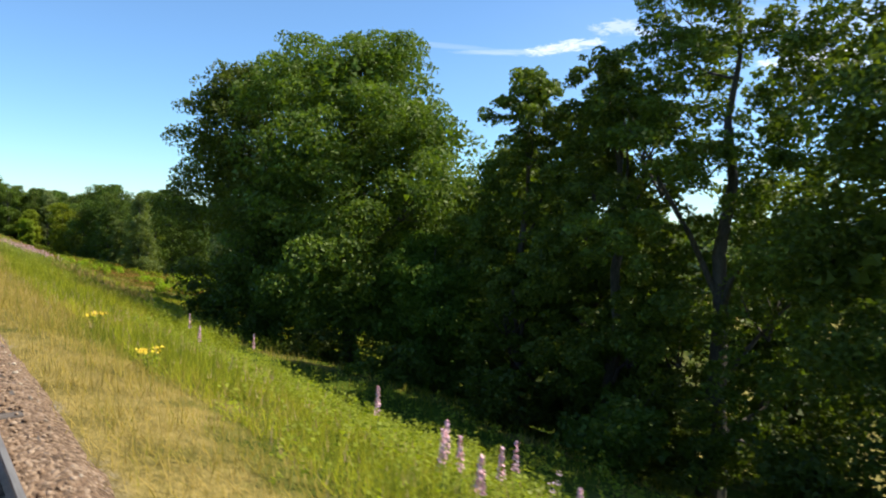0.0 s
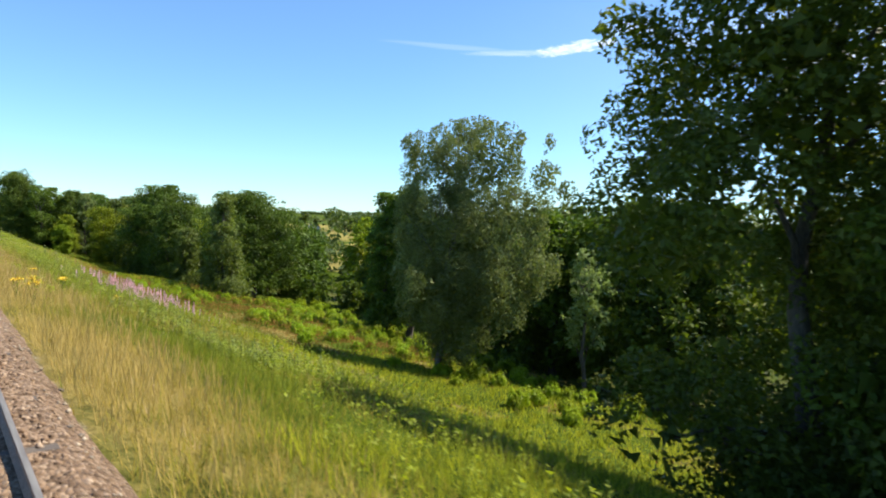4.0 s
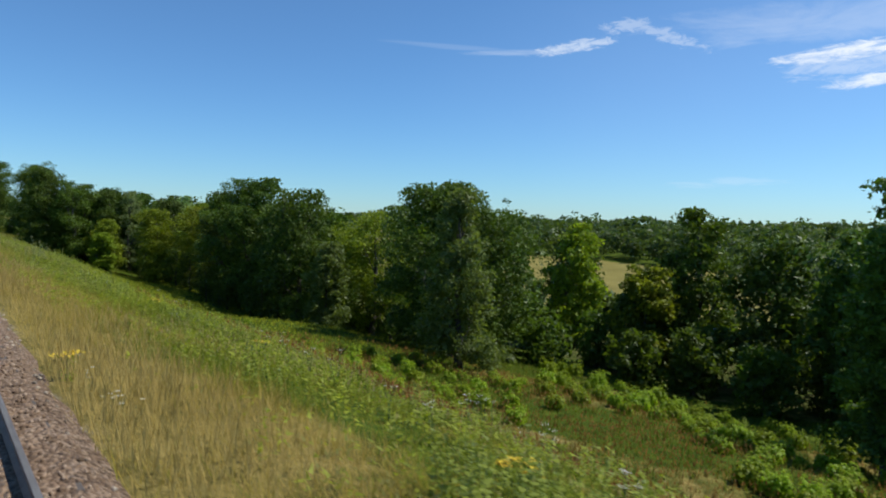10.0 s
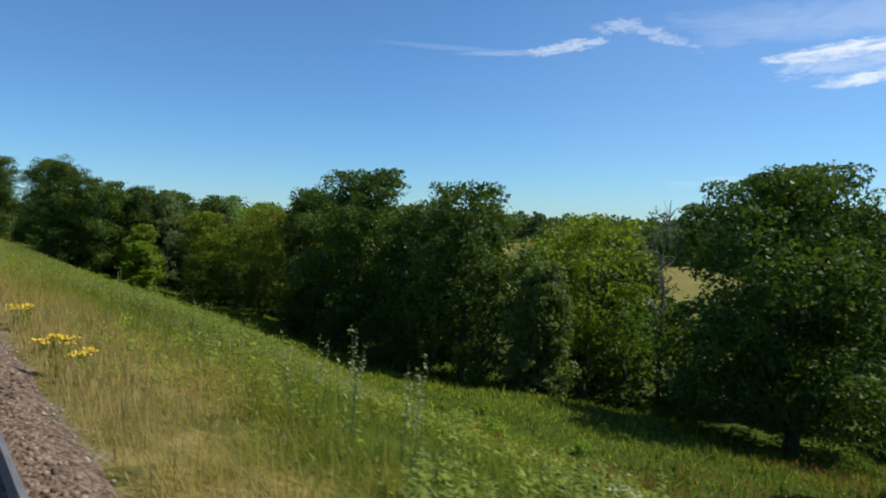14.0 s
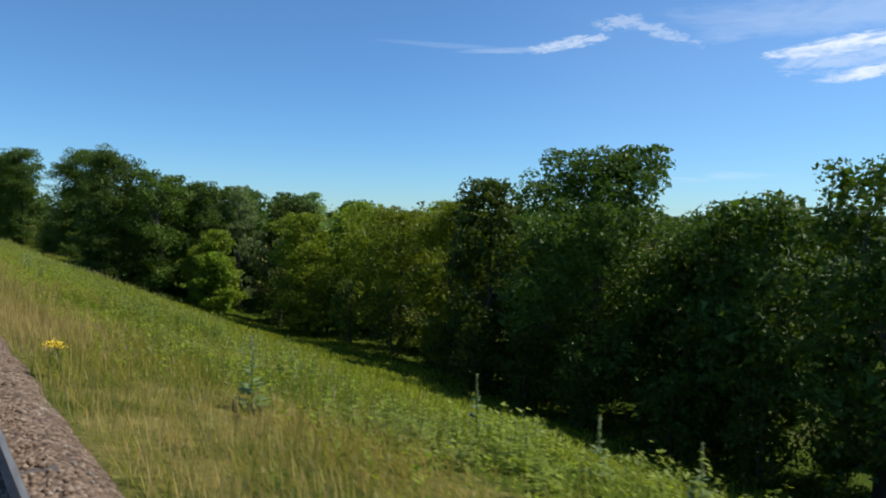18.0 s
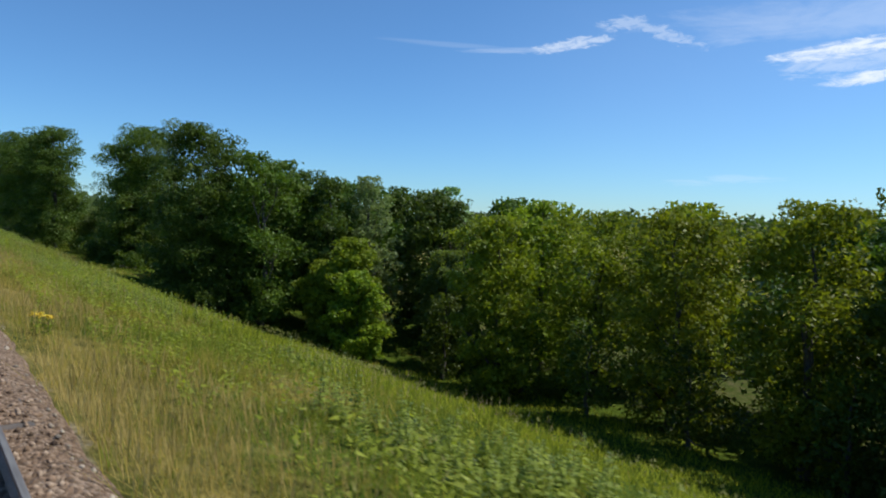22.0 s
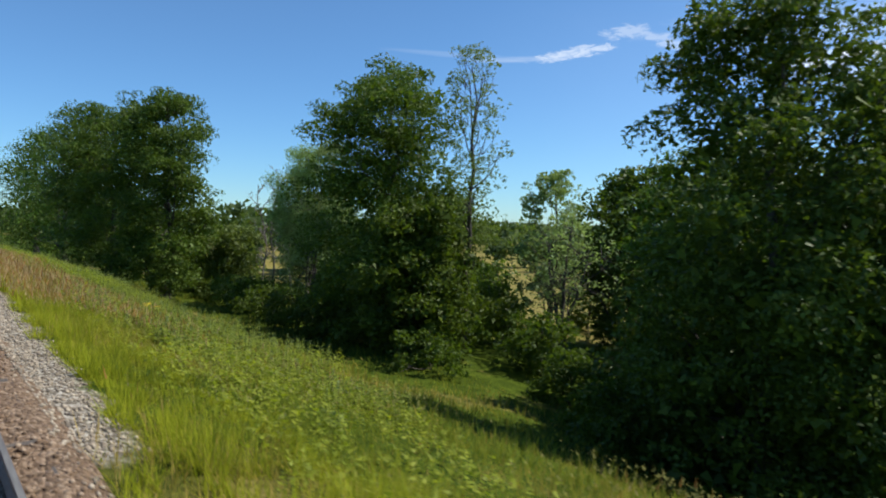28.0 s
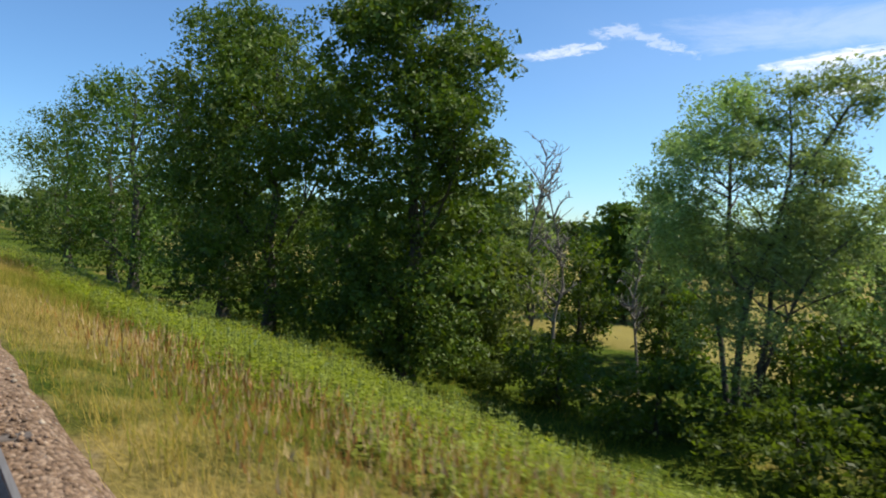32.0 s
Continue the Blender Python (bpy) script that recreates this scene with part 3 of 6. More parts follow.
def tree(kind, x, y, top, r, skirt=0.15, label="", name="tree", seed=None, shape=0.0, leaf=None, lean=(0, 0), ry=None, cat="tree", group="", top_count=30000):
    """A tree at x, y whose top is at height top. r: crown radius; skirt: where the crown begins, as a part of the height;
    shape: 0 round, 1 pointed upwards, -1 broad on top."""
    mat, cr, flat, cover, droop, bark = STYLE[kind]
    rng = np.random.default_rng(int(abs(x) * 131 + y * 17) if seed is None else seed)
    base = ground_z(x, y) - 0.15
    H = top - base
    lo = H * skirt
    ch = H - lo
    ry = r if ry is None else ry
    # lobes fill a crown with an uneven outline
    n = int((20 + 8 * ch / max(r, 1)) * (0.6 if name == "bush" else 1.0))
    h01 = (np.arange(n) + rng.random(n)) / n
    rng.shuffle(h01)
    dome = np.sqrt(np.clip(1 - (np.clip(h01 - 0.4, 0, 1) / 0.62) ** 2, 0.02, 1)) * np.where(h01 < 0.4, 0.7 + 0.75 * h01, 1.0)
    cone = np.clip(1.05 - h01 * 0.92, 0.1, 1)
    wide = dome * (1 - max(shape, 0)) + cone * max(shape, 0)
    if shape < 0:
        wide = wide * (1 + shape * 0.6 * (1 - h01))
    ang = np.arange(n) * 2.399963 + rng.uniform(0, 6.28) + rng.normal(size=n) * 0.4
    wob = 1 + 0.16 * np.sin(ang * 3 + rng.uniform(0, 6)) + 0.09 * rng.normal(size=n)
    open_ = kind in ("ash", "feather", "openoak")
    R = (0.36 if open_ else 0.39) * (r + ry) / 2 * rng.uniform(0.75, 1.2, n) * (0.55 + 0.45 * wide)
    R = np.minimum(R, ch * 0.3)
    rad = (0.55 + 0.45 * rng.random(n) ** 0.5) * wide * wob
    L = np.stack([np.cos(ang) * np.maximum(r - R * 0.75, 0.1) * rad + lean[0] * h01, np.sin(ang) * np.maximum(ry - R * 0.75, 0.1) * rad + lean[1] * h01,
                  np.clip(lo + h01 * ch, lo + R * 0.55, H - R * flat * 0.95)], -1)
    if not open_:
        q = np.linspace(0.1, 0.86, 7)
        side = rng.uniform(0, 6.28, 7)
        width = np.interp(q, np.sort(h01), wide[np.argsort(h01)])
        RC = np.minimum(0.5 * r * width * rng.uniform(0.85, 1.1, 7), ch * 0.28)
        core = np.stack([np.cos(side) * r * 0.22 + lean[0] * q, np.sin(side) * ry * 0.22 + lean[1] * q, np.clip(lo + q * ch, RC * 0.6, H - RC)], -1)
        L, R, h01 = np.concatenate([L, core]), np.concatenate([R, RC]), np.concatenate([h01, q])
        n += 7
    top_i = int(np.argmax(h01))
    L[top_i] = (lean[0], lean[1], H - R[top_i] * flat * 0.95)
    if kind == "birch":
        # hanging curtains of foliage round two leaning tops: along the line of trees, height, radius
        u, h, R = np.array([(3.6, 22.9, 1.6), (1.4, 22.0, 1.6), (5.4, 21.8, 1.5), (-0.6, 21.0, 1.5), (-2.9, 21.0, 1.3), (7.0, 22.0, 0.7), (9.4, 21.9, 0.7), (3.4, 20.2, 2.2), (6.2, 19.8, 1.6), (0.4, 19.2, 2.0), (-2.6, 18.4, 1.6),
                            (9.2, 18.4, 1.4), (11.2, 17.2, 1.0), (3.2, 17.4, 2.5), (6.4, 16.8, 2.0), (-0.4, 16.6, 2.2), (8.8, 15.8, 1.7), (-3.2, 15.2, 1.5), (2.4, 14.6, 2.9), (5.8, 14.0, 2.5), (-1.4, 13.4, 2.5), (8.6, 13.0, 1.8), (2.2, 11.8, 3.1), (5.4, 11.0, 2.7),
                            (-1.8, 10.8, 2.6), (8.6, 10.4, 1.8), (10.2, 9.6, 1.1), (2.0, 9.2, 3.1), (5.2, 8.4, 2.5), (-1.6, 8.2, 2.4), (7.8, 8.4, 1.4), (1.6, 6.6, 2.8), (4.4, 6.0, 2.1), (-1.2, 6.0, 2.0), (6.6, 5.6, 1.1), (1.6, 4.4, 2.2), (-0.8, 4.0, 1.6), (3.6, 3.8, 1.6), (0.8, 2.9, 1.6)]).T
        R = R * np.where(h > 15.5, 0.86, 1.0)
        v = rng.uniform(-2.6, 2.6, len(u))
        L = np.stack([u * 0.62 - v * 0.78, u * 0.78 + v * 0.62, h * H / 24.3], -1)
        n = len(R)
    # clumps on each lobe
    m = 24 if kind == "birch" else 15
    d = unit(rng.normal(size=(n, m, 3)) + np.array([0, 0, 0.25]))
    rc = (R[:, None] * rng.uniform(0.22, 0.46, (n, m)) * (0.8 if open_ else 1.0)).ravel()
    C = (L[:, None, :] + d * (R[:, None, None] * rng.uniform(0.6, 1.06, (n, m, 1))) * np.array([1, 1, flat])).reshape(-1, 3)
    C[:, 2] = np.clip(C[:, 2], min(lo + 0.2, 0.4), H - rc * 0.6)
    dist = max(y, 10.0)
    s = leaf if leaf else 0.22 if x < -290 and y < 34 else max(0.22, min(0.46, dist * (0.0058 if y < 57 else 0.0075)))
    area = 4 * math.pi * float((rc ** 2).sum()) * 0.5
    want = cover * area / (0.5 * s * s) * 0.55
    count = int(min(top_count, max(1500, want)))
    # fewer leaves are larger, so that the crown stays as dense
    s *= min(1.3 if y > 57 else 1.2 if y > 32 else 1.08, max(1.0, math.sqrt(want / count)))
    root = tagged(new(name), label, cat, group)
    root.location = (x, y, base)
    v, f = leaf_cloud(C, rc, count, s, rng, flat, droop, rear=C[:, 1] > 0.25 * ry)
    if not open_:
        # shaded leaves deep inside the lobes
        k = int(n * (20 if name == "bush" else 150 if r > 9.5 and leaf else 80 if leaf or y < 34 else 55))
        iv, jf = leaf_cloud(L, R * 0.7, k, min(0.5 if leaf or y < 34 else 0.8, float(R.mean()) * 0.34), rng, flat, 0.0, 0.9, 0.2)
        v, f = np.concatenate([v, iv]), np.concatenate([f, jf + len(v)])
    v[:, 2] = np.maximum(v[:, 2], 0.12)
    mesh_object("crown", v, f, mat, root)
    # trunk and limbs that lead to the clumps
    tr = max(0.1, H * 0.018 + r * 0.012) * (0.6 if kind in ("feather", "birch") else 0.8 if kind == "ash" else 1.0)
    fork = lo + ch * (0.45 if kind in ("ash", "birch", "feather") else 0.3)
    tp = branch_points((0, 0, -0.3), (lean[0] * 0.6, lean[1] * 0.6, H * 0.93), rng, 0.02, 8)
    tv, tf = tube(tp, [tr * (1.45 if i == 0 else 1.0) * (1 - 0.93 * i / 8) + 0.015 for i in range(9)], 8)
    mesh_object("trunk", tv, tf, bark, root, smooth=True)
    order = rng.permutation(n)[: (14 if kind in ("ash", "feather", "birch") else 7 if name != "bush" else 3)]
    for j in order:
        h0 = max(H * 0.12, L[j][2] - rng.uniform(0.15, 0.4) * ch)
        kk = min(7.6, max(0.2, (h0 + 0.3) / (H * 0.93 + 0.3) * 8))
        i0 = int(kk)
        a = np.array(tp[i0]) + (np.array(tp[i0 + 1]) - np.array(tp[i0])) * (kk - i0)
        rb = max(0.03, tr * 0.42 * (1 - h0 / H) + 0.02)
        parts = [tube(branch_points(a, L[j], rng, 0.1, 4), [rb * (1 - 0.8 * q / 4) for q in range(5)], 5)]
        for q in range(4):
            parts.append(tube(branch_points(L[j] * 0.6 + a * 0.4, C[j * m + q], rng, 0.1, 2), [rb * 0.35, rb * 0.22, 0.008], 4))
        lv, lf = join(parts)
        mesh_object("limb", lv, lf, bark, root, smooth=True)
    return root


def dead_tree(x, y, top, spread, label, twigs=26, seed=3):
    rng = np.random.default_rng(seed)
    base = ground_z(x, y) - 0.15
    H = top - base
    root = tagged(new("dead_tree"), label, "dead tree")
    root.location = (x, y, base)
    tp = branch_points((0, 0, -0.2), (spread * 0.2, 0, H), rng, 0.03, 8)
    tv, tf = tube(tp, [H * 0.0095 * (1 - 0.9 * i / 8) + 0.015 for i in range(9)], 7)
    mesh_object("trunk", tv, tf, M_DEAD, root, smooth=True)
    for i in range(twigs):
        k = rng.uniform(2.6, 7.8)
        a = np.array(tp[int(k)]) * (1 - k % 1) + np.array(tp[int(k) + 1]) * (k % 1)
        ang = rng.uniform(0, 6.28)
        L = spread * rng.uniform(0.5, 1.15) * (1.1 - 0.07 * k)
        b = a + np.array([math.cos(ang) * L, math.sin(ang) * L, L * rng.uniform(0.5, 1.3)])
        bp = branch_points(a, b, rng, 0.12, 4)
        limb = [tube(bp, [0.075 * (1 - 0.8 * q / 4) for q in range(5)], 5)]
        for _ in range(8):
            q = rng.uniform(1.2, 4)
            a2 = np.array(bp[int(min(q, 3))]) * (1 - q % 1) + np.array(bp[min(4, int(q) + 1)]) * (q % 1)
            b2 = a2 + rng.normal(size=3) * L * 0.25 + np.array([0, 0, L * 0.22])
            limb.append(tube(branch_points(a2, b2, rng, 0.1, 2), [0.03, 0.02, 0.01], 4))
        v, f = join(limb)
        mesh_object("limb", v, f, M_DEAD, root, smooth=True)
    return root


OAKS = "broad oak with a dark dense green crown"
WOODS = "tall broadleaved tree at the edge of the valley wood"
# kind, x, y, height of the top, radius, skirt, shape, label
TREES = [
    # beside the line, at the start
    ("lineoak", -41, 26, 15.2, 9.2, 0.08, 0.0, "spreading old oak close below the embankment"),
    ("lineoak", -50.5, 22.5, 13.8, 6.9, 0.03, 0.0, "lower oak joined to a larger oak beside it"),
    ("openoak", -25.5, 27.5, 10.9, 4.0, 0.03, 0.55, "smaller oak with a pointed dark crown"),
    ("openoak", -19, 26.5, 10.8, 4.2, 0.03, 0.3, "dark broadleaved tree beside the embankment foot"),
    ("openoak", -14.5, 28.5, 15.0, 6.0, 0.04, 0.0, "open-crowned oak with sky showing between its limbs"),
    ("lineoak", -5, 27, 14.5, 6.2, 0.12, 0.0, OAKS),
    ("oak", -33, 27, 1.5, 4.0, 0.02, 0.0, "low oak scrub between two larger oaks"),
    ("openoak", -22.3, 29.5, 9.2, 3.8, 0.03, 0.1, "dark broadleaved tree beside the embankment foot"),
    ("lineoak", -30, 31, 7.5, 4.6, 0.03, 0.0, WOODS),
    ("oak", -22, 33, 2.5, 4.0, 0.03, 0.0, WOODS),
    ("wood", -15, 38, 3.0, 4.6, 0.05, 0.0, WOODS),
    ("wood", -34, 33, 5.5, 5.0, 0.10, 0.0, WOODS),
    ("wood", -35.5, 38, 7.5, 5.5, 0.05, 0.0, WOODS),
    # the meadow
    ("birch", -89.5, 38, 11.6, 7.6, 0.15, -0.35, "tall weeping birch with grey-green hanging foliage"),
    ("ash", -79.6, 47, 0.0, 2.2, 0.35, 0.0, "slender young ash with a pale stem on the meadow edge"),
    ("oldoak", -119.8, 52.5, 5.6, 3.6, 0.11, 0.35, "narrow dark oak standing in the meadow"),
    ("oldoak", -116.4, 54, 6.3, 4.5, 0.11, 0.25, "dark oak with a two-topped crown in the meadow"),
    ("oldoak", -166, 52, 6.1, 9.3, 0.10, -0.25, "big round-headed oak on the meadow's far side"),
    ("sallow", -151.8, 41, 4.9, 4.6, 0.05, 0.95, "slender conical tree with olive leaves and a thin top"),
    # the wood behind the meadow
    ("wood", -85, 60, 5.2, 6.0, 0.05, 0.0, WOODS),
    ("wood", -78, 56, 4.4, 5.4, 0.05, 0.0, WOODS),
    ("wood", -93, 58, 3.4, 5.0, 0.05, 0.0, WOODS),
    ("wood", -74, 60, 4.5, 5.2, 0.05, 0.1, WOODS),
    ("wood", -63, 63, 5.0, 5.5, 0.05, 0.0, WOODS),
    ("wood", -52, 60, 4.0, 5.4, 0.05, 0.0, WOODS),
    ("wood", -96, 66, 4.6, 5.2, 0.05, 0.0, WOODS),
    ("wood", -106, 70, 4.2, 5.0, 0.05, 0.2, WOODS),
    ("wood", -128, 72, 2.0, 5.0, 0.05, 0.0, WOODS),
    ("wood", -138, 76, 1.0, 5.0, 0.05, 0.0, WOODS),
    ("oak", -149.5, 79, 4.2, 5.6, 0.05, 0.5, WOODS),
    ("yellow", -169.8, 79.6, 1.8, 4.0, 0.05, 0.0, WOODS),
    ("wood", -172, 66, -1.0, 5.0, 0.04, 0.0, WOODS),
    ("oak", -178.5, 90, 0.6, 5.0, 0.05, 0.2, WOODS),
    ("yellow", -187.2, 54, 2.7, 6.6, 0.05, -0.5, "mid-green tree with a lighter leafy top"),
    ("sallow", -184.7, 45, -1.8, 3.4, 0.03, 0.2, "tall pale-leaved shrub at the wood's edge"),
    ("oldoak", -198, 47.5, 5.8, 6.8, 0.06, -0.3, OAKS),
    ("wood", -207, 49, 3.8, 5.4, 0.05, -0.4, "mid-green tree in the wood's front row"),
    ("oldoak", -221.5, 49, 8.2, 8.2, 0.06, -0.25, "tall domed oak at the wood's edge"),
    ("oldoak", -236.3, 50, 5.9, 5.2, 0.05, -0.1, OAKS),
    ("yellow", -245, 52, 3.8, 5.6, 0.03, -0.6, "light green tree in the wood's front row"),
    ("yellow", -256, 52, 3.0, 6.2, 0.03, -0.6, "light green tree in the wood's front row"),
    ("yellow", -267, 55, 2.8, 6.2, 0.03, -0.6, "light green tree in the wood's front row"),
    ("yellow", -279, 60, 4.0, 6.0, 0.03, 0.0, WOODS),
    ("yellow", -264, 66, 4.0, 6.0, 0.03, 0.0, WOODS),
    ("wood", -248, 66, 3.6, 6.0, 0.03, 0.0, WOODS),
    ("wood", -290, 66, 4.6, 5.5, 0.03, 0.2, WOODS),
    ("ash", -299, 62, 6.0, 4.2, 0.1, 0.2, "pale ash rising behind the wood"),
    ("wood", -312, 64, 6.1, 6.0, 0.03, 0.0, WOODS),
    ("sallow", -284.2, 50, -2.3, 3.6, 0.02, 0.0, "round grey-green sallow bush at the wood's edge"),
    ("yellow", -287.4, 38.5, -0.9, 4.0, 0.02, 0.5, "low oak with yellow-green summer leaves"),
    ("yellow", -283.6, 37.2, -4.2, 2.7, 0.02, 0.1, "low oak with yellow-green summer leaves"),
    ("yellow", -291, 37.5, -3.6, 2.8, 0.02, 0.2, "low oak with yellow-green summer leaves"),
    ("ash", -295.5, 46, 6.5, 4.0, 0.08, 0.2, "pale-leaved ash behind darker trees"),
    ("oak", -301, 36, 8.1, 4.8, 0.04, 0.2, OAKS),
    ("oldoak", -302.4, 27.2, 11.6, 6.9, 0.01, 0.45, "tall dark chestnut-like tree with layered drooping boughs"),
    ("oak", -308.5, 34, 6.5, 5.0, 0.01, 0.0, "dense dark tree behind the embankment"),
    ("oak", -297.5, 32.5, 8.6, 5.2, 0.01, 0.1, "dense dark tree behind the embankment"),
    ("wood", -316, 52, 7.0, 4.6, 0.02, 0.0, WOODS),
    ("wood", -322, 46, 7.2, 4.2, 0.02, 0.0, WOODS),
    ("wood", -309, 44, 7.6, 4.0, 0.02, 0.0, WOODS),
    ("wood", -297, 41, 6.2, 4.0, 0.02, 0.0, WOODS),
    ("yellow", -272, 46, 2.0, 5.0, 0.02, -0.5, WOODS),
    ("wood", -294, 56, 5.0, 5.4, 0.02, 0.0, WOODS),
    ("wood", -306, 52, 6.4, 5.0, 0.02, 0.0, WOODS),
    ("wood", -228, 58, 4.0, 6.0, 0.02, 0.0, WOODS),
    ("wood", -213, 60, 3.0, 6.0, 0.02, 0.0, WOODS),
    ("wood", -212, 53, 1.5, 5.0, 0.02, 0.0, WOODS),
    ("wood", -238, 62, 3.4, 6.0, 0.02, 0.0, WOODS),
    ("wood", -222, 68, 2.0, 6.0, 0.02, 0.0, WOODS),
    ("wood", -192, 66, -1.0, 6.0, 0.02, 0.0, WOODS),
    ("yellow", -151.5, 71, -3.0, 3.6, 0.03, 0.0, "light green tree in the wood's front row"),
    ("wood", -153, 74, -6.5, 4.6, 0.02, 0.0, WOODS),
    ("wood", -117, 76, 1.0, 5.0, 0.02, 0.0, WOODS),
    # the end of the line
    ("oak", -332.6, 29, 14.0, 7.2, 0.03, 0.1, "tall oak above the bushy hedge"),
    ("oak", -326.5, 27, 4.0, 4.2, 0.03, 0.0, "lower leafy oak growing against a taller one"),
    ("feather", -325.5, 31, 14.9, 2.9, 0.30, 0.1, "thin half-bare tree with wispy top"),
    ("ash", -331, 46, 7.3, 3.6, 0.2, 0.0, "pale thin-leaved tree behind the hedge"),
    ("sallow", -369.6, 31, 1.6, 5.0, 0.02, 0.0, "broad light green sallow in the hedge"),
    ("ash", -361, 40, 5.2, 2.8, 0.2, 0.0, "pale thin-leaved tree behind the hedge"),
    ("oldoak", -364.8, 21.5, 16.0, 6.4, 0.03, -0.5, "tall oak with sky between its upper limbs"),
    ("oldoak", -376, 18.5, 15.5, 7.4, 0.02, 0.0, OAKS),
    ("wood", -390, 21, 16.5, 7.0, 0.05, 0.0, WOODS),
    ("wood", -406, 18, 16.5, 7.0, 0.05, 0.0, WOODS),
    ("wood", -400, 60, 6.6, 5.0, 0.03, 0.0, WOODS),
    ("ash", -390, 57, 7.4, 4.2, 0.08, 0.1, "pale thin-leaved tree behind the hedge"),
    ("wood", -379, 62, 5.2, 4.6, 0.03, 0.0, WOODS),
    ("wood", -412, 64, 8.0, 6.0, 0.03, 0.0, WOODS),
    ("wood", -422, 20, 17.0, 7.5, 0.05, 0.0, WOODS),
    ("wood", -442, 19, 17.0, 8.0, 0.05, 0.0, WOODS),
]
LEAN = {-89.5: (2.6, 0.6)}
for kind, x, y, top, r, skirt, shape, label in TREES:
    fine = (0.22 if r > 8 else 0.2 if r > 6 else 0.18) if (y < 30 and x > -60) else 0.14 if kind == "birch" else 0.2 if x in (-364.8, -376, -302.4, -332.6) else 0.27 if x in (-166, -221.5) else 0.27 if kind == "yellow" and y < 57 else None
    fine = 0.13 if x == -325.5 else fine
    most = 9500 if x == -325.5 else 124000 if x == -41 else 72000 if x == -50.5 else 84000 if x == -14.5 else 50000 if (y < 30 and x > -60) else 135000 if kind == "birch" else 60000 if x in (-302.4, -332.6) else 52000 if x in (-364.8, -376) else 44000 if x in (-166, -221.5) else 9000 if x < -385 else 20000 if y < 30 else 12500 if y < 48 else 11000 if y < 57 else 4000
    tree(kind, x, y, top, r * {"wood": 1.25, "yellow": 1.2, "oak": 1.12, "oldoak": 1.1, "lineoak": 1.1, "openoak": 1.12}.get(kind, 1.0), skirt, label, shape=shape, group="lineside trees", leaf=fine, top_count=most, lean=LEAN.get(x, (0, 0)),
         name="birch_tree" if kind == "birch" else "oak_tree" if kind in ("oak", "oldoak", "lineoak", "openoak") else "ash_tree" if kind == "ash" else "tree")


def stemmed_ash(x, y, top, stems, label, seed, leaf=0.16, count=12000):
    """An open ash: several leaning stems from one stool, forked limbs and airy sprays of pale leaves.
    stems: foot-to-head lean in x and y, and height of the head as a part of the whole."""
    rng = np.random.default_rng(seed)
    base = ground_z(x, y) - 0.15
    H = top - base
    root = tagged(new("ash_tree"), label, "tree", "lineside trees")
    root.location = (x, y, base)
    for dx, dy, part_h in stems:
        head = np.array([dx, dy, H * part_h])
        foot = np.array([dx * 0.05, dy * 0.05, -0.2])
        mid = np.array([dx * 0.35, dy * 0.35, H * part_h * 0.45])
        tp = branch_points(foot, mid, rng, 0.05, 4) + branch_points(mid, head, rng, 0.06, 5)[1:]
        r0 = 0.2 * part_h
        tv, tf = tube(tp, [r0 * (1 - 0.88 * i / 9) + 0.012 for i in range(len(tp))], 7)
        stem = mesh_object("stem", tv, tf, M_BARK, root, smooth=True)
        cs, rs = [head - np.array([0, 0, 0.3 * q]) + rng.normal(size=3) * 0.35 for q in range(4)], [0.7, 0.8, 0.8, 0.7]
        for q in range(12):
            k = rng.uniform(3.2, 8.9)
            a = np.array(tp[int(k)]) * (1 - k % 1) + np.array(tp[min(9, int(k) + 1)]) * (k % 1)
            ang = rng.uniform(0, 6.28)
            ln = rng.uniform(1.4, 3.2) * (1.25 - 0.08 * k)
            b = a + np.array([math.cos(ang) * ln, math.sin(ang) * ln, ln * rng.uniform(0.35, 1.0)])
            b[2] = min(b[2], H - 0.4)
            limb = [tube(branch_points(a, b, rng, 0.1, 3), [0.06, 0.045, 0.03, 0.015], 5)]
            for _ in range(4):
                e = b + rng.normal(size=3) * np.array([0.9, 0.9, 0.8])
                e[2] = min(e[2], H - 0.3)
                limb.append(tube(branch_points(a * 0.4 + b * 0.6, e, rng, 0.1, 2), [0.025, 0.018, 0.008], 4))
                cs.append(e)
                rs.append(rng.uniform(0.7, 1.35))
            lv, lf = join(limb)
            mesh_object("limb", lv, lf, M_BARK, stem, smooth=True)
        v, f = leaf_cloud(np.array(cs), np.array(rs), count, leaf, rng, 1.0, 0.5, 1.0, 0.3)
        mesh_object("crown", v, f, M_ASH, root)


stemmed_ash(-351.2, 31.5, 9.5, [(-4.4, 1.0, 0.82), (-1.6, 1.6, 0.97), (1.5, 0.5, 1.0), (3.6, 1.2, 0.9), (5.2, 0.2, 0.62)], "airy ash on several leaning stems", 91)
stemmed_ash(-344, 37, 4.5, [(-2.0, 1.0, 0.85), (0.5, 0.5, 1.0), (2.2, 1.0, 0.8)], "slim grey-stemmed ash at the field's edge", 92, 0.26, 2200)
stemmed_ash(-322.5, 37.5, 2.6, [(-1.6, 0.6, 0.9), (0.6, 0.5, 1.0), (1.9, 0.8, 0.8)], "thin half-bare ash before a dry field", 93, 0.24, 650)
dead_tree(-182.1, 60, 4.2, 2.4, "leafless grey tree standing over the wood", seed=4)
dead_tree(-368.5, 36, 8.0, 2.6, "leafless grey tree with forked bare limbs", seed=5)
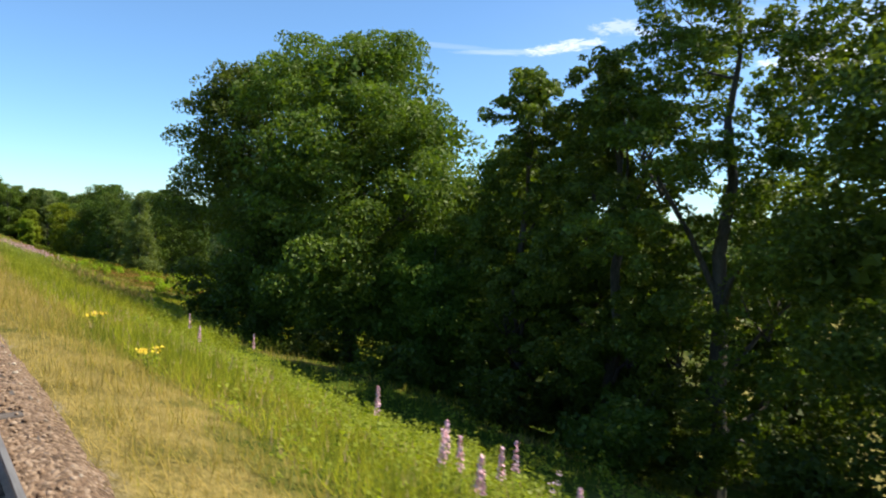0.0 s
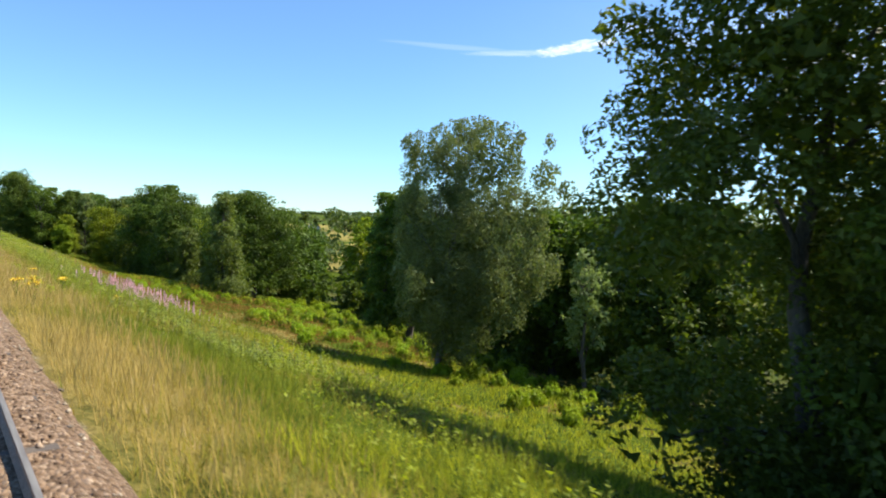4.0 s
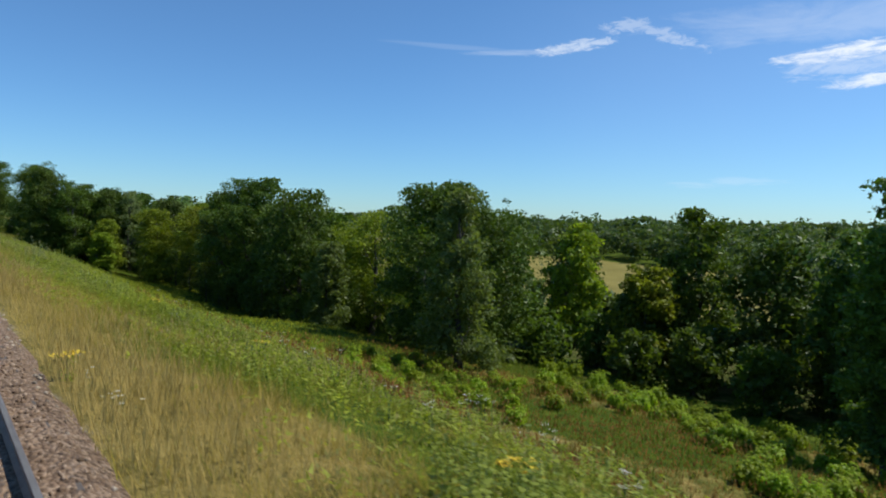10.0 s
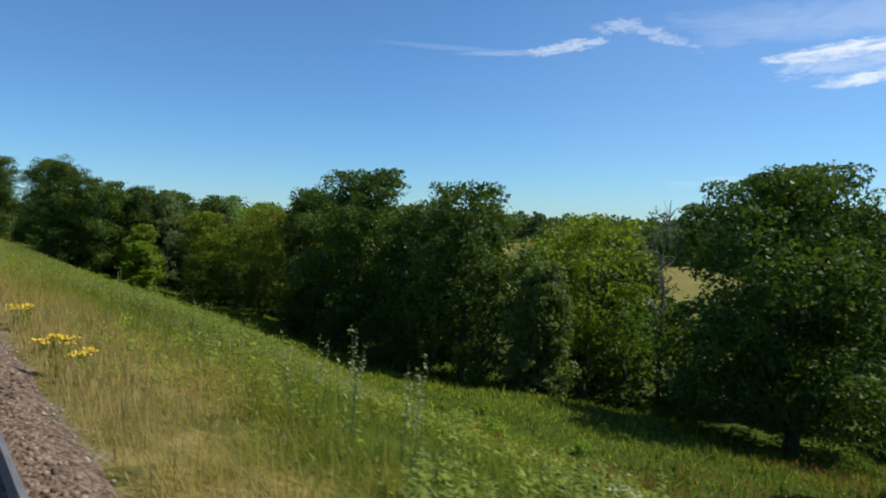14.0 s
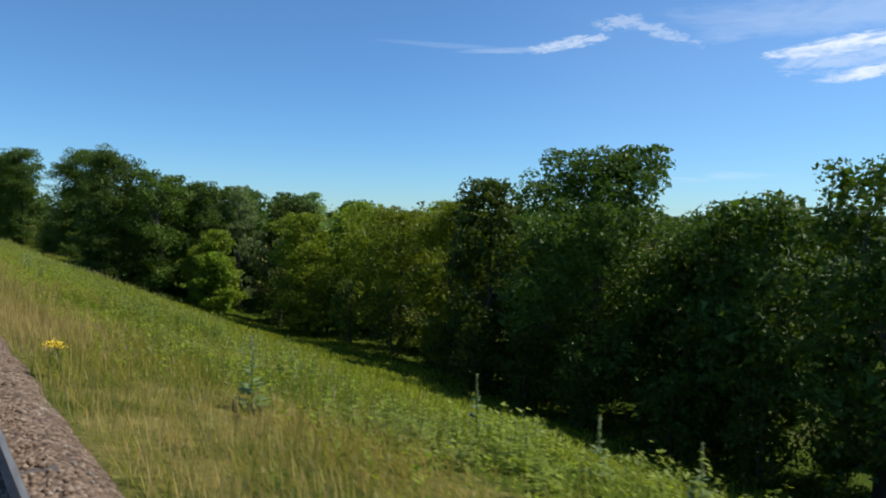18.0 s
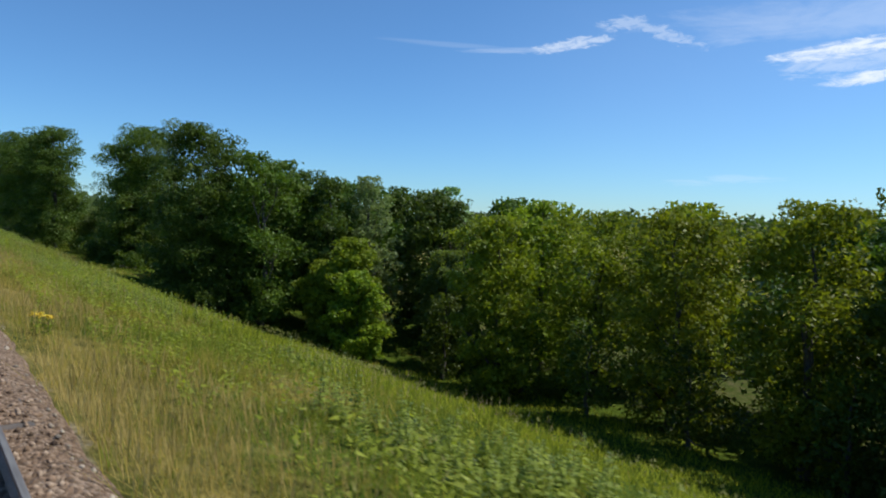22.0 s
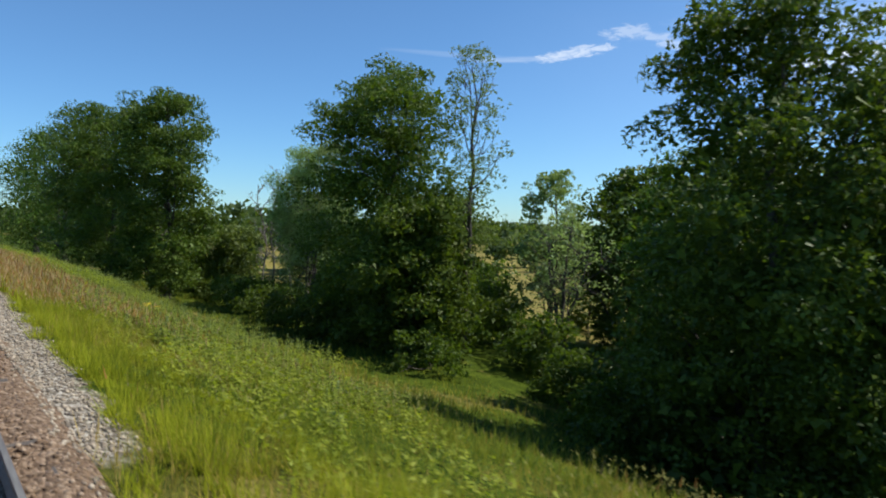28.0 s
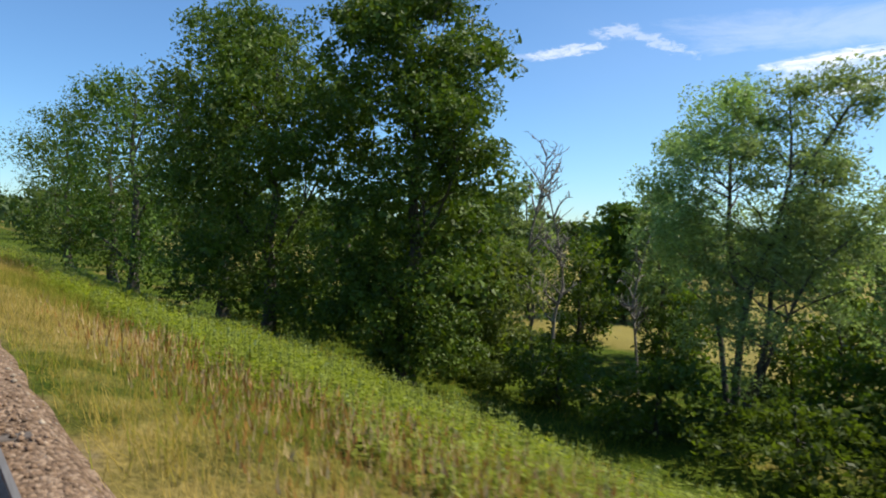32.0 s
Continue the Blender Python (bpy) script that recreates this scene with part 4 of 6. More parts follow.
dead_tree(-363.7, 31.3, 6.4, 1.8, "bare dead snag among the hedge bushes", seed=6)
dead_tree(-357.5, 33, 2.5, 1.2, "bleached broken snag beside the hedge", twigs=14, seed=8)

# hedge bushes below the last stretch
for i, (x, y, top, r) in enumerate([(-322, 25, -4.2, 3.4), (-328, 24.5, -4.0, 3.6), (-334, 24.5, -3.8, 3.6), (-325, 29, -3.4, 3.6), (-331, 31, -3.0, 3.8), (-338, 30, -3.4, 3.6), (-340, 25, -3.6, 3.6), (-346, 25.5, -3.6, 3.8), (-352, 26, -3.2, 3.8), (-358, 26.5, -3.6, 3.4), (-364, 26.5, -4.6, 3.2), 
                                    (-373, 28, -1.2, 3.2), (-379, 29, 0, 3.4), (-386, 30, 0, 3.6), (-315, 30, -5.0, 3.0), (-309, 26, -5.0, 2.6),
                                    (-351, 44, 0.0, 3.0), (-362, 45, 2.6, 3.2), (-343, 48, -2.0, 3.0), (-336, 44, -1.0, 3.0), (-346, 41, -2.6, 3.2), (-352, 40, -2.0, 3.0), (-358, 38, -1.0, 3.2), (-340, 40, -3.0, 3.0), (-366, 38, 0.5, 3.2), (-334, 41, -3.0, 3.0), (-372, 46, 2.0, 3.4), (-330, 50, -2.0, 3.2), (-355, 58, -2.5, 3.4), (-382, 50, 1.0, 3.6),
                                    (-43, 20, -4.6, 2.4), (-36, 20, -4.8, 2.2), (-29, 21, -4.6, 2.4), (-22, 22, -4.6, 2.4), (-15, 22, -4.4, 2.4), (-8, 22, -4.4, 2.6), (-1, 22, -4.2, 2.6), (-50, 19, -4.0, 2.4),
                                    (-176, 56, -6.5, 4.0), (-182, 54, -6.2, 4.2), (-180, 61, -5.8, 4.0), (-187, 61, -5.8, 4.0), (-190, 50, -7.5, 3.6), (-196, 54, -7.5, 3.4), (-169, 61, -9.5, 3.4), (-142, 66, -9.0, 3.6), (-134, 65, -9.5, 3.4), (-125, 66, -9.0, 3.4), (-212, 51, -8.0, 3.4), (-230, 51, -7.5, 3.6), (-241, 49, -7.5, 3.2), (-148, 64, -10.0, 3.4), (-160, 62, -10.0, 3.4), (-109, 63, -9.0, 3.4), (-101, 59, -9.0, 3.6), (-106, 60, -9.0, 3.6), (-95, 57, -9.5, 3.2), (-91, 60, -9.5, 3.2), (-80, 58, -9.5, 3.2), (-70, 56, -10.0, 3.2), (-60, 55, -9.5, 3.4), (-192, 57, -8.5, 3.4), (-202, 52, -8.5, 3.2), (-252, 48, -7.5, 3.4), (-262, 48, -7.0, 3.4), (-272, 50, -7.0, 3.4), (-280, 46, -6.5, 3.2), (-30, 36, -6.0, 3.4), (-40, 34, -6.0, 3.2), (-10, 28, -4.5, 3.0), (0, 26, -4.0, 3.0), (-294, 40, -5.0, 3.0), (-302, 34, -5.0, 2.8), (-320, 33, -3.5, 3.4), (-314, 36, -3.5, 3.4), (-327, 36, -3.4, 3.4), (-333, 36, -3.2, 3.4), (-310, 31, -4.5, 3.0), (-342, 31, -3.0, 3.4), (-347, 33, -3.0, 3.2), (-300, 27.5, -4.2, 2.8), (-158, 70, -9.5, 3.6), (-151, 69, -10, 3.4), (-144, 71, -9.5, 3.4), (-137, 71, -9.5, 3.4), (-130, 71, -9.5, 3.4), (-121, 70, -9.5, 3.6), (-114, 67, -9.5, 3.4), (-164, 66, -10, 3.2), (-219, 44, -8.5, 3.0), (-211, 45, -9, 3.0), (-204, 44, -9, 2.8), (-226, 45, -8.5, 3.0), (-233, 45, -8.5, 3.0), (-192, 44, -9.5, 2.6)]):
    tree("bush", x, y, top, r, 0.02, "dense dark green hedge bush", "bush", shape=0.0, cat="bush", group="hedge bushes", top_count=2000 if y < 40 else 1000)


def far_woods():
    """Woods and hedgerow trees on the far slopes, too many to count."""
    rng = np.random.default_rng(21)
    parts = []
    def blob(x, y, h, r, n, s):
        k = 9
        d = unit(rng.normal(size=(k, 3)))
        c = np.stack([d[:, 0] * r * 0.6, d[:, 1] * r * 0.6, h * (0.5 + 0.32 * d[:, 2])], -1) + np.array([x, y, ground_z(x, y)])
        parts.append(leaf_cloud(c, r * rng.uniform(0.4, 0.62, k), n, s, rng, 0.9))
    for x0, x1, y0, y1, m, hh in WOODLOTS:
        for _ in range(m):
            x, y = rng.uniform(x0, x1), rng.uniform(y0, y1)
            h = hh * rng.uniform(0.75, 1.2)
            d = math.hypot(x + 180, y)
            blob(x, y, h, h * rng.uniform(0.36, 0.5), 190 if d < 260 else 120 if d < 700 else 80, 1.4 if d < 260 else 2.3 if d < 700 else 3.2)
    v, f = join(parts)
    ob = mesh_object("far_woods", v, f, M_FARLEAF)
    tagged(ob, "distant woods and hedgerow trees across the valley", "woodland", kind="stuff")


# x from, to, y from, to, number, height
WOODLOTS = [
    (-700, 200, 420, 520, 150, 12), (-1100, 300, 620, 760, 170, 13), (-2600, 900, 950, 1150, 420, 11), (-1500, 700, 800, 900, 150, 10),
    (-320, -215, 82, 105, 28, 13), (-190, -60, 150, 172, 44, 11), (-150, 40, 95, 122, 52, 13), (-300, -190, 184, 200, 40, 10), (-215, -155, 92, 100, 20, 6), (-158, -112, 84, 94, 16, 10), (-360, 80, 196, 222, 80, 11), (-420, -280, 240, 262, 30, 10), (-430, -120, 204, 262, 120, 13),
    (-600, -430, 60, 150, 50, 14), (-900, -455, 26, 52, 46, 14), (-340, -60, 300, 330, 44, 10), (-700, -420, 190, 215, 44, 11), (-420, -300, 112, 124, 34, 9),
]
far_woods()

# ---- the line: ballast, sleepers, rails ----
def make_track():
    x0, x1 = -470.0, 40.0
    # ballast bed: a low bank with sloping shoulders
    prof = [(-2.9, -0.62), (-1.9, -0.26), (-1.2, -0.20), (1.2, -0.20), (1.45, -0.27), (2.0, -0.6)]
    xs = np.arange(x0, x1, 1.0)
    v, f = [], []
    rng = np.random.default_rng(3)
    for i, x in enumerate(xs):
        bow, sag = float(track_y(x)), float(track_z(x))
        for y, z in prof:
            v.append((x, y + bow + rng.normal() * 0.03, z + sag + rng.normal() * 0.012))
    m = len(prof)
    for i in range(len(xs) - 1):
        for k in range(m - 1):
            f.append((i * m + k, (i + 1) * m + k, (i + 1) * m + k + 1, i * m + k + 1))
    bed = mesh_object("ballast_bed", v, f, M_BED, smooth=True)
    tagged(bed, "brown stone ballast bed under the railway track", "ballast", kind="structure")
    # stones lying on the bed and along the cess
    n = 24000
    sx, sy = rng.uniform(-380, -1, n), np.abs(rng.normal(0, 0.75, n)) + 0.9
    sx[:9000], sy[:9000] = rng.uniform(-342, -292, 9000), rng.uniform(1.5, 3.7, 9000)
    sx[9000:12500], sy[9000:12500] = rng.uniform(-275, -240, 3500), rng.uniform(1.5, 3.5, 3500)
    keep = sy < gravel_edge(sx) + 0.12 * rng.normal(size=n)
    sx, sy = sx[keep], sy[keep]
    n = len(sx)
    bedz = np.interp(sy, [p[0] for p in prof], [p[1] for p in prof])
    lateral = sy
    sy = sy + track_y(sx)
    sz = np.where(lateral < 1.95, np.maximum(bedz + track_z(sx), gz(sx, sy)), gz(sx, sy))
    s = rng.uniform(0.022, 0.055, n)
    octa = np.array([(1, 0, 0), (-1, 0, 0), (0, 1, 0), (0, -1, 0), (0, 0, 0.75), (0, 0, -0.75)], float)
    of = np.array([(0, 2, 4), (2, 1, 4), (1, 3, 4), (3, 0, 4), (2, 0, 5), (1, 2, 5), (3, 1, 5), (0, 3, 5)])
    vv = octa[None] * s[:, None, None] * rng.uniform(0.7, 1.3, (n, 6, 1))
    a = rng.uniform(0, 6.28, n)
    c, d = np.cos(a)[:, None], np.sin(a)[:, None]
    vx, vy = vv[..., 0] * c - vv[..., 1] * d, vv[..., 0] * d + vv[..., 1] * c
    vv = np.stack([vx + sx[:, None], vy + sy[:, None], vv[..., 2] + sz[:, None] + 0.01], -1).reshape(-1, 3)
    ff = (of[None] + np.arange(n)[:, None, None] * 6).reshape(-1, 3)
    rusty = np.repeat(lateral < 1.4, 8)
    for name, mat, pick, label in (("ballast_stones", M_RUSTY, rusty, "rust-stained ballast stones beside the rail"), ("cess_stones", M_STONE, ~rusty, "loose pale grey stones along the track side")):
        tagged(mesh_object(name, vv, ff[pick], mat), label, "gravel", kind="stuff")
    # rails: foot, web and head
    sec = [(-0.07, -0.16), (0.07, -0.16), (0.07, -0.145), (0.012, -0.12), (0.012, -0.05), (0.036, -0.04), (0.036, -0.004), (0.03, 0.0), (-0.03, 0.0), (-0.036, -0.004), (-0.036, -0.04), (-0.012, -0.05), (-0.012, -0.12), (-0.07, -0.145)]
    for y0 in (-0.635, 0.80):
        rail = tagged(new("rail"), "rusty steel running rail with a bright worn head", "rail", "running rails", "structure")
        rail.location = (0, y0, -0.02)
        xs = np.linspace(x0, x1, 60)
        v = [(x, y + float(track_y(x)), z + float(track_z(x))) for x in xs for y, z in sec]
        k = len(sec)
        f = [(i * k + j, (i + 1) * k + j, (i + 1) * k + (j + 1) % k, i * k + (j + 1) % k) for i in range(59) for j in range(k)]
        mesh_object("web", v, f, M_RAIL, rail)
        hv = [(x, y + float(track_y(x)), 0.002 + float(track_z(x))) for x in xs for y in (-0.029, 0.029)]
        mesh_object("head", hv, [(2 * i, 2 * i + 2, 2 * i + 3, 2 * i + 1) for i in range(59)], M_RAILTOP, rail)


def make_sleepers():
    bm = bmesh.new()
    bmesh.ops.create_cube(bm, size=1.0, matrix=Matrix.Diagonal((0.25, 2.5, 0.13, 1)))
    bmesh.ops.bevel(bm, geom=bm.edges[:], offset=0.012, segments=1, affect="EDGES")
    me = bpy.data.meshes.new("sleeper")
    bm.to_mesh(me)
    me.materials.append(M_SLEEPER)
    root = tagged(new("sleepers"), "dark weathered wooden sleepers half sunk in ballast", "sleepers", kind="structure")
    rng = random.Random(9)
    for i in range(290):
        ob = new("sleeper", me)
        ob.parent = root
        x = -345 + i * 1.2
        ob.location = (x, float(track_y(x)) + rng.uniform(-0.03, 0.03), float(track_z(x)) - 0.27)


# ---- low growth ----
def blades(n, xr, yr, hr, width, rng, bend=1.3, keep=None, yexp=1.0):
    """Single grass blades, each a bent pair of faces; returns verts, faces and dryness."""
    x = rng.uniform(*xr, n)
    y = yr[0] + (yr[1] - yr[0]) * rng.random(n) ** yexp
    y = y + track_y(x) * (yr[0] < 3)
    if keep is not None:
        k = rng.random(n) < keep(x, y)
        x, y = x[k], y[k]
        n = len(x)
    z = gz(x, y) - 0.03
    lush = patchiness(x, y * 1.3, 0.55, 31)
    tuft = patchiness(x, y, 2.6, 32)
    h = rng.uniform(*hr, n) * (0.25 + 0.5 * lush + 0.95 * tuft ** 1.5)
    a = rng.uniform(0, 6.28, n)
    lean = rng.uniform(0.05, bend, n) * h
    dx, dy = np.cos(a), np.sin(a)
    w = width * rng.uniform(0.6, 1.4, n)
    p = np.stack([x, y, z], -1)
    side = np.stack([-dy, dx, 0 * x], -1) * w[:, None]
    tip = p + np.stack([dx * lean, dy * lean, h * (1 - 0.25 * (lean / h) ** 2)], -1)
    v = np.stack([p - side, p + side, tip], 1).reshape(-1, 3)
    f = np.arange(n * 3).reshape(-1, 3)
    dry = np.repeat(np.clip(dryness(x, y) * 0.85 + 0.35 * (0.5 - tuft) + rng.normal(size=n) * 0.16, 0, 1), 3)
    return v, f, dry


def make_grass():
    rng = np.random.default_rng(11)
    for name, n, xr, yr, hr, w, e, label in (
            ("verge_grass", 230000, (-385, -3), (1.6, 6.2), (0.2, 0.62), 0.0075, 1.0, "soft straw-coloured and green grass on the verge"),
            ("tall_grass", 130000, (-392, -2), (5.6, 11), (0.25, 0.75), 0.011, 1.0, "tall green and straw-coloured grass beside the railway"),
            ("slope_grass", 90000, (-392, -2), (10, 27), (0.28, 0.6), 0.026, 1.2, "rough green grass down the embankment slope"),
            ("meadow_grass", 50000, (-300, -30), (26, 66), (0.3, 0.6), 0.06, 1.0, "rough meadow grass at the foot of the slope")):
        def keep(x, y):
            edge = gravel_edge(x) + track_y(x) + 0.05
            return np.clip((y - edge) * 1.6, 0, 1)
        v, f, dry = blades(n, xr, yr, hr, w, rng, keep=keep, yexp=e)
        tagged(mesh_object(name, v, f, M_MEADOW if name == "meadow_grass" else M_GRASS, attrs={"dry": dry}), label, "grass", kind="stuff")
    # short bright turf low on the bank, where it is damp; thinned eastward to imitate the wood's shade
    parts = []
    for n, yr, w in ((40000, (8, 20), 0.024), (62000, (18, 50), 0.05)):
        v, f, dry = blades(n, (-286, -150), yr, (0.3, 0.6), w, rng, keep=lambda x, y: (0.35 + 0.65 * np.clip((-198 - x) / 20, 0, 1)) * (0.35 + patchiness(x, y, 0.9, 66)) * np.clip((y - 9) / 5, 0, 1) * np.clip((x + 286) / 14, 0, 1) * np.clip((-150 - x) / 14, 0, 1))
        parts.append((v, f, dry))
    v, f, dry = np.concatenate([p[0] for p in parts]), np.concatenate([parts[0][1], parts[1][1] + len(parts[0][0])]), np.concatenate([p[2] for p in parts])
    tagged(mesh_object("lush_grass", v, f, M_LUSH, attrs={"dry": dry * 0.3}), "short bright green grass low on the embankment", "grass", kind="stuff")
    # thicker, finer growth over the open meadow
    v, f, dry = blades(36000, (-166, -94), (13, 58), (0.35, 0.75), 0.03, rng)
    tagged(mesh_object("meadow_growth", v, f, M_MEADOW, attrs={"dry": dry}), "thick green and rust-tinged grass over the meadow", "grass", kind="stuff")
    # sunny grass round the birch: the sunlit look is put into brighter blades
    v, f, dry = blades(26000, (-98, -52), (13, 44), (0.3, 0.6), 0.036, rng)
    tagged(mesh_object("sunny_grass", v, f, M_LUSH, attrs={"dry": dry * 0.4}), "yellow-green meadow grass below the birch", "grass", kind="stuff")
    # bright grass on the brow at the start of the line
    v, f, dry = blades(24000, (-52, -6), (4.4, 14), (0.3, 0.65), 0.014, rng)
    tagged(mesh_object("brow_grass", v, f, M_LUSH, attrs={"dry": dry * 0.4}), "bright yellow-green grass on the embankment's brow", "grass", kind="stuff")
    # red-brown sorrel and flowering grass heads in patches
    n = 52000
    x, y = rng.uniform(-392, -2, n), rng.uniform(2.6, 13, n)
    x[9000:17000], y[9000:17000] = rng.uniform(-352, -308, 8000), rng.uniform(2.6, 7.0, 8000)
    x[-8000:], y[-8000:] = rng.uniform(-162, -98, 8000), rng.uniform(14, 40, 8000)
    x[:9000], y[:9000] = rng.uniform(-162, -92, 9000), rng.uniform(13, 46, 9000)
    k = (patchiness(x, y * 1.2, 0.25, 41) + 0.08 * (x < -300) > 0.62) | ((y > 13) & (patchiness(x, y, 0.3, 43) + 0.22 * rng.normal(size=n) > 0.5))
    x, y = x[k], y[k]
    z = gz(x, y)
    h = rng.uniform(0.45, 0.95, len(x))
    v = []
    a = rng.uniform(0, 6.28, len(x))
    s = np.stack([np.cos(a), np.sin(a), 0 * a], -1)
    p = np.stack([x, y, z], -1)
    up = np.array([0, 0, 1.0])
    wd = np.where(y > 13, 0.045, np.where(x < -296, 0.014, 0.0075))[:, None]
    tilt = s * (h * rng.uniform(0, 0.3, len(x)))[:, None]
    v = np.stack([p + up * (h * 0.72)[:, None] + tilt * 0.7 - s * wd, p + up * (h * 0.72)[:, None] + tilt * 0.7 + s * wd, p + up * h[:, None] + tilt], 1).reshape(-1, 3)
    red = np.repeat((y > 13) | ((x < -296) & (rng.random(len(x)) < 0.5)), 3)
    tagged(mesh_object("grass_seed_heads", v[~red], np.arange((~red).sum()).reshape(-1, 3), M_SEED), "pale brown grass seed heads", "grass", kind="stuff")
    tagged(mesh_object("sorrel", v[red], np.arange(red.sum()).reshape(-1, 3), M_SORREL), "reddish-brown sorrel heads in patches", "sorrel", kind="stuff")
    # soft tan fescue, all stem and feathery head, along the cess
    n = 52000
    x = rng.uniform(-300, -40, n)
    y = track_y(x) + gravel_edge(x) + 0.1 + 2.6 * rng.random(n) ** 1.4
    k = patchiness(x, y * 1.5, 0.5, 47) + 0.2 * rng.normal(size=n) - 0.16 * (x < -172) > 0.42
    x, y = x[k], y[k]
    n = len(x)
    h, a = rng.uniform(0.4, 0.85, n), rng.uniform(0, 6.28, n)
    tip = np.stack([x + np.cos(a) * h * 0.3, y + np.sin(a) * h * 0.3, gz(x, y) + h], -1)
    low = np.stack([x + np.cos(a) * h * 0.1, y + np.sin(a) * h * 0.1, gz(x, y) + h * 0.35], -1)
    s = np.stack([-np.sin(a), np.cos(a), 0 * a], -1) * 0.0065
    v = np.stack([low, (low + tip * 2) / 3 + s, tip, (low + tip * 2) / 3 - s], 1).reshape(-1, 3)
    tagged(mesh_object("fescue", v, np.arange(len(v)).reshape(-1, 4), M_FESCUE), "fine tan fescue grass with feathery heads", "grass", kind="stuff")
    # pale flowering heads that stand over the slope
    n = 40000
    x, y = rng.uniform(-310, -60, n), 4.0 + 12 * rng.random(n) ** 1.1
    k = patchiness(x, y * 1.2, 0.4, 45) + 0.12 * rng.normal(size=n) > 0.5
    x, y = x[k], y[k]
    n = len(x)
    h, a = rng.uniform(0.4, 0.9, n), rng.uniform(0, 6.28, n)
    d = np.stack([np.cos(a), np.sin(a), 0 * a], -1)
    s = np.stack([-np.sin(a), np.cos(a), 0 * a], -1) * (0.012 + 0.001 * y)[:, None]
    neck = np.stack([x, y, gz(x, y) + h * 0.8], -1) + d * (h * 0.12)[:, None]
    v = np.stack([neck - s, neck + s, neck + d * (h * 0.09)[:, None] + np.stack([0 * h, 0 * h, h * 0.10], -1)], 1).reshape(-1, 3)
    tagged(mesh_object("flowering_grass", v, np.arange(len(v)).reshape(-1, 3), M_HEAD), "pale flowering grass heads on the embankment slope", "grass", kind="stuff")
    # bright tufts along the edge of the stones
    tufts = [(x0, float(gravel_edge(np.array(x0)) + track_y(x0)) + rng.uniform(-0.3, 0.4)) for x0 in np.arange(-338, -288, 0.8) + rng.normal(size=63) * 0.4]
    tufts += [(rng.uniform(-316, -290), rng.uniform(2.4, 5.2)) for _ in range(110)]
    tv, tf, o = [], [], 0
    for x0, y0 in tufts:
        v, f, dry = blades(70, (x0 - 0.22, x0 + 0.22), (y0 - 0.2, y0 + 0.2), (0.35, 0.75), 0.009, rng)
        tv.append(v)
        tf.append(f + o)
        o += len(v)
    tagged(mesh_object("edge_grass", np.concatenate(tv), np.concatenate(tf), M_LUSH, attrs={"dry": np.zeros(o)}), "bright green grass tufts at the ballast edge", "grass", kind="stuff")


def make_weeds():
    """Nettles, thistles and other leafy stems in patches on the slope."""
    rng = np.random.default_rng(12)
    n = 17000
    x, y = rng.uniform(-392, -2, n), 3.6 + 16 * rng.random(n) ** 1.2
    x[:3000], y[:3000] = rng.uniform(-44, -2, 3000), rng.uniform(6.5, 14.5, 3000)
    x[3000:6000], y[3000:6000] = rng.uniform(-385, -336, 3000), rng.uniform(4.4, 12.5, 3000)
    belt = ((x < -336) & (y > 4.4 + 1.2 * patchiness(x, y * 0, 0.5, 59)) & (y < 12.5)) | (x > -31) & (y > 6.5 + 1.5 * patchiness(x, y * 0, 0.4, 55))
    k = ((patchiness(x, y * 1.2, 0.3, 51) > 0.57) & (x > -316) & ~((x < -205) & (x > -262) & (y > 8))) | belt
    k &= ~shade_zone(x, y)
    x, y = x[k], y[k]
    n = len(x)
    z = gz(x, y)
    h = rng.uniform(0.45, 1.0, n)
    m = 14
    t = rng.uniform(0.15, 1.0, (n, m))
    a = rng.uniform(0, 6.28, (n, m))
    reach = 0.2 * (1.15 - t)
    p = np.stack([x[:, None] + np.cos(a) * reach, y[:, None] + np.sin(a) * reach, z[:, None] + t * h[:, None]], -1).reshape(-1, 3)
    out = np.stack([np.cos(a), np.sin(a), 0.3 + 0 * a], -1).reshape(-1, 3)
    cnt = n * m
    nn = unit(rng.normal(size=(cnt, 3)) * 0.5 + np.array([0, 0, 0.8]))
    b = unit(np.cross(nn, out))
    s = rng.uniform(0.035, 0.08, cnt)[:, None] * (0.85 + 0.035 * (np.repeat(y, m)[:, None] - 4))
    v = np.stack([p + unit(out) * s, p - unit(out) * s * 0.6 + b * s * 0.5, p - unit(out) * s * 0.6 - b * s * 0.5], 1).reshape(-1, 3)
    tagged(mesh_object("weeds", v, np.arange(len(v)).reshape(-1, 3), M_WEED), "leafy nettles and thistles on the embankment slope", "weeds", kind="stuff")


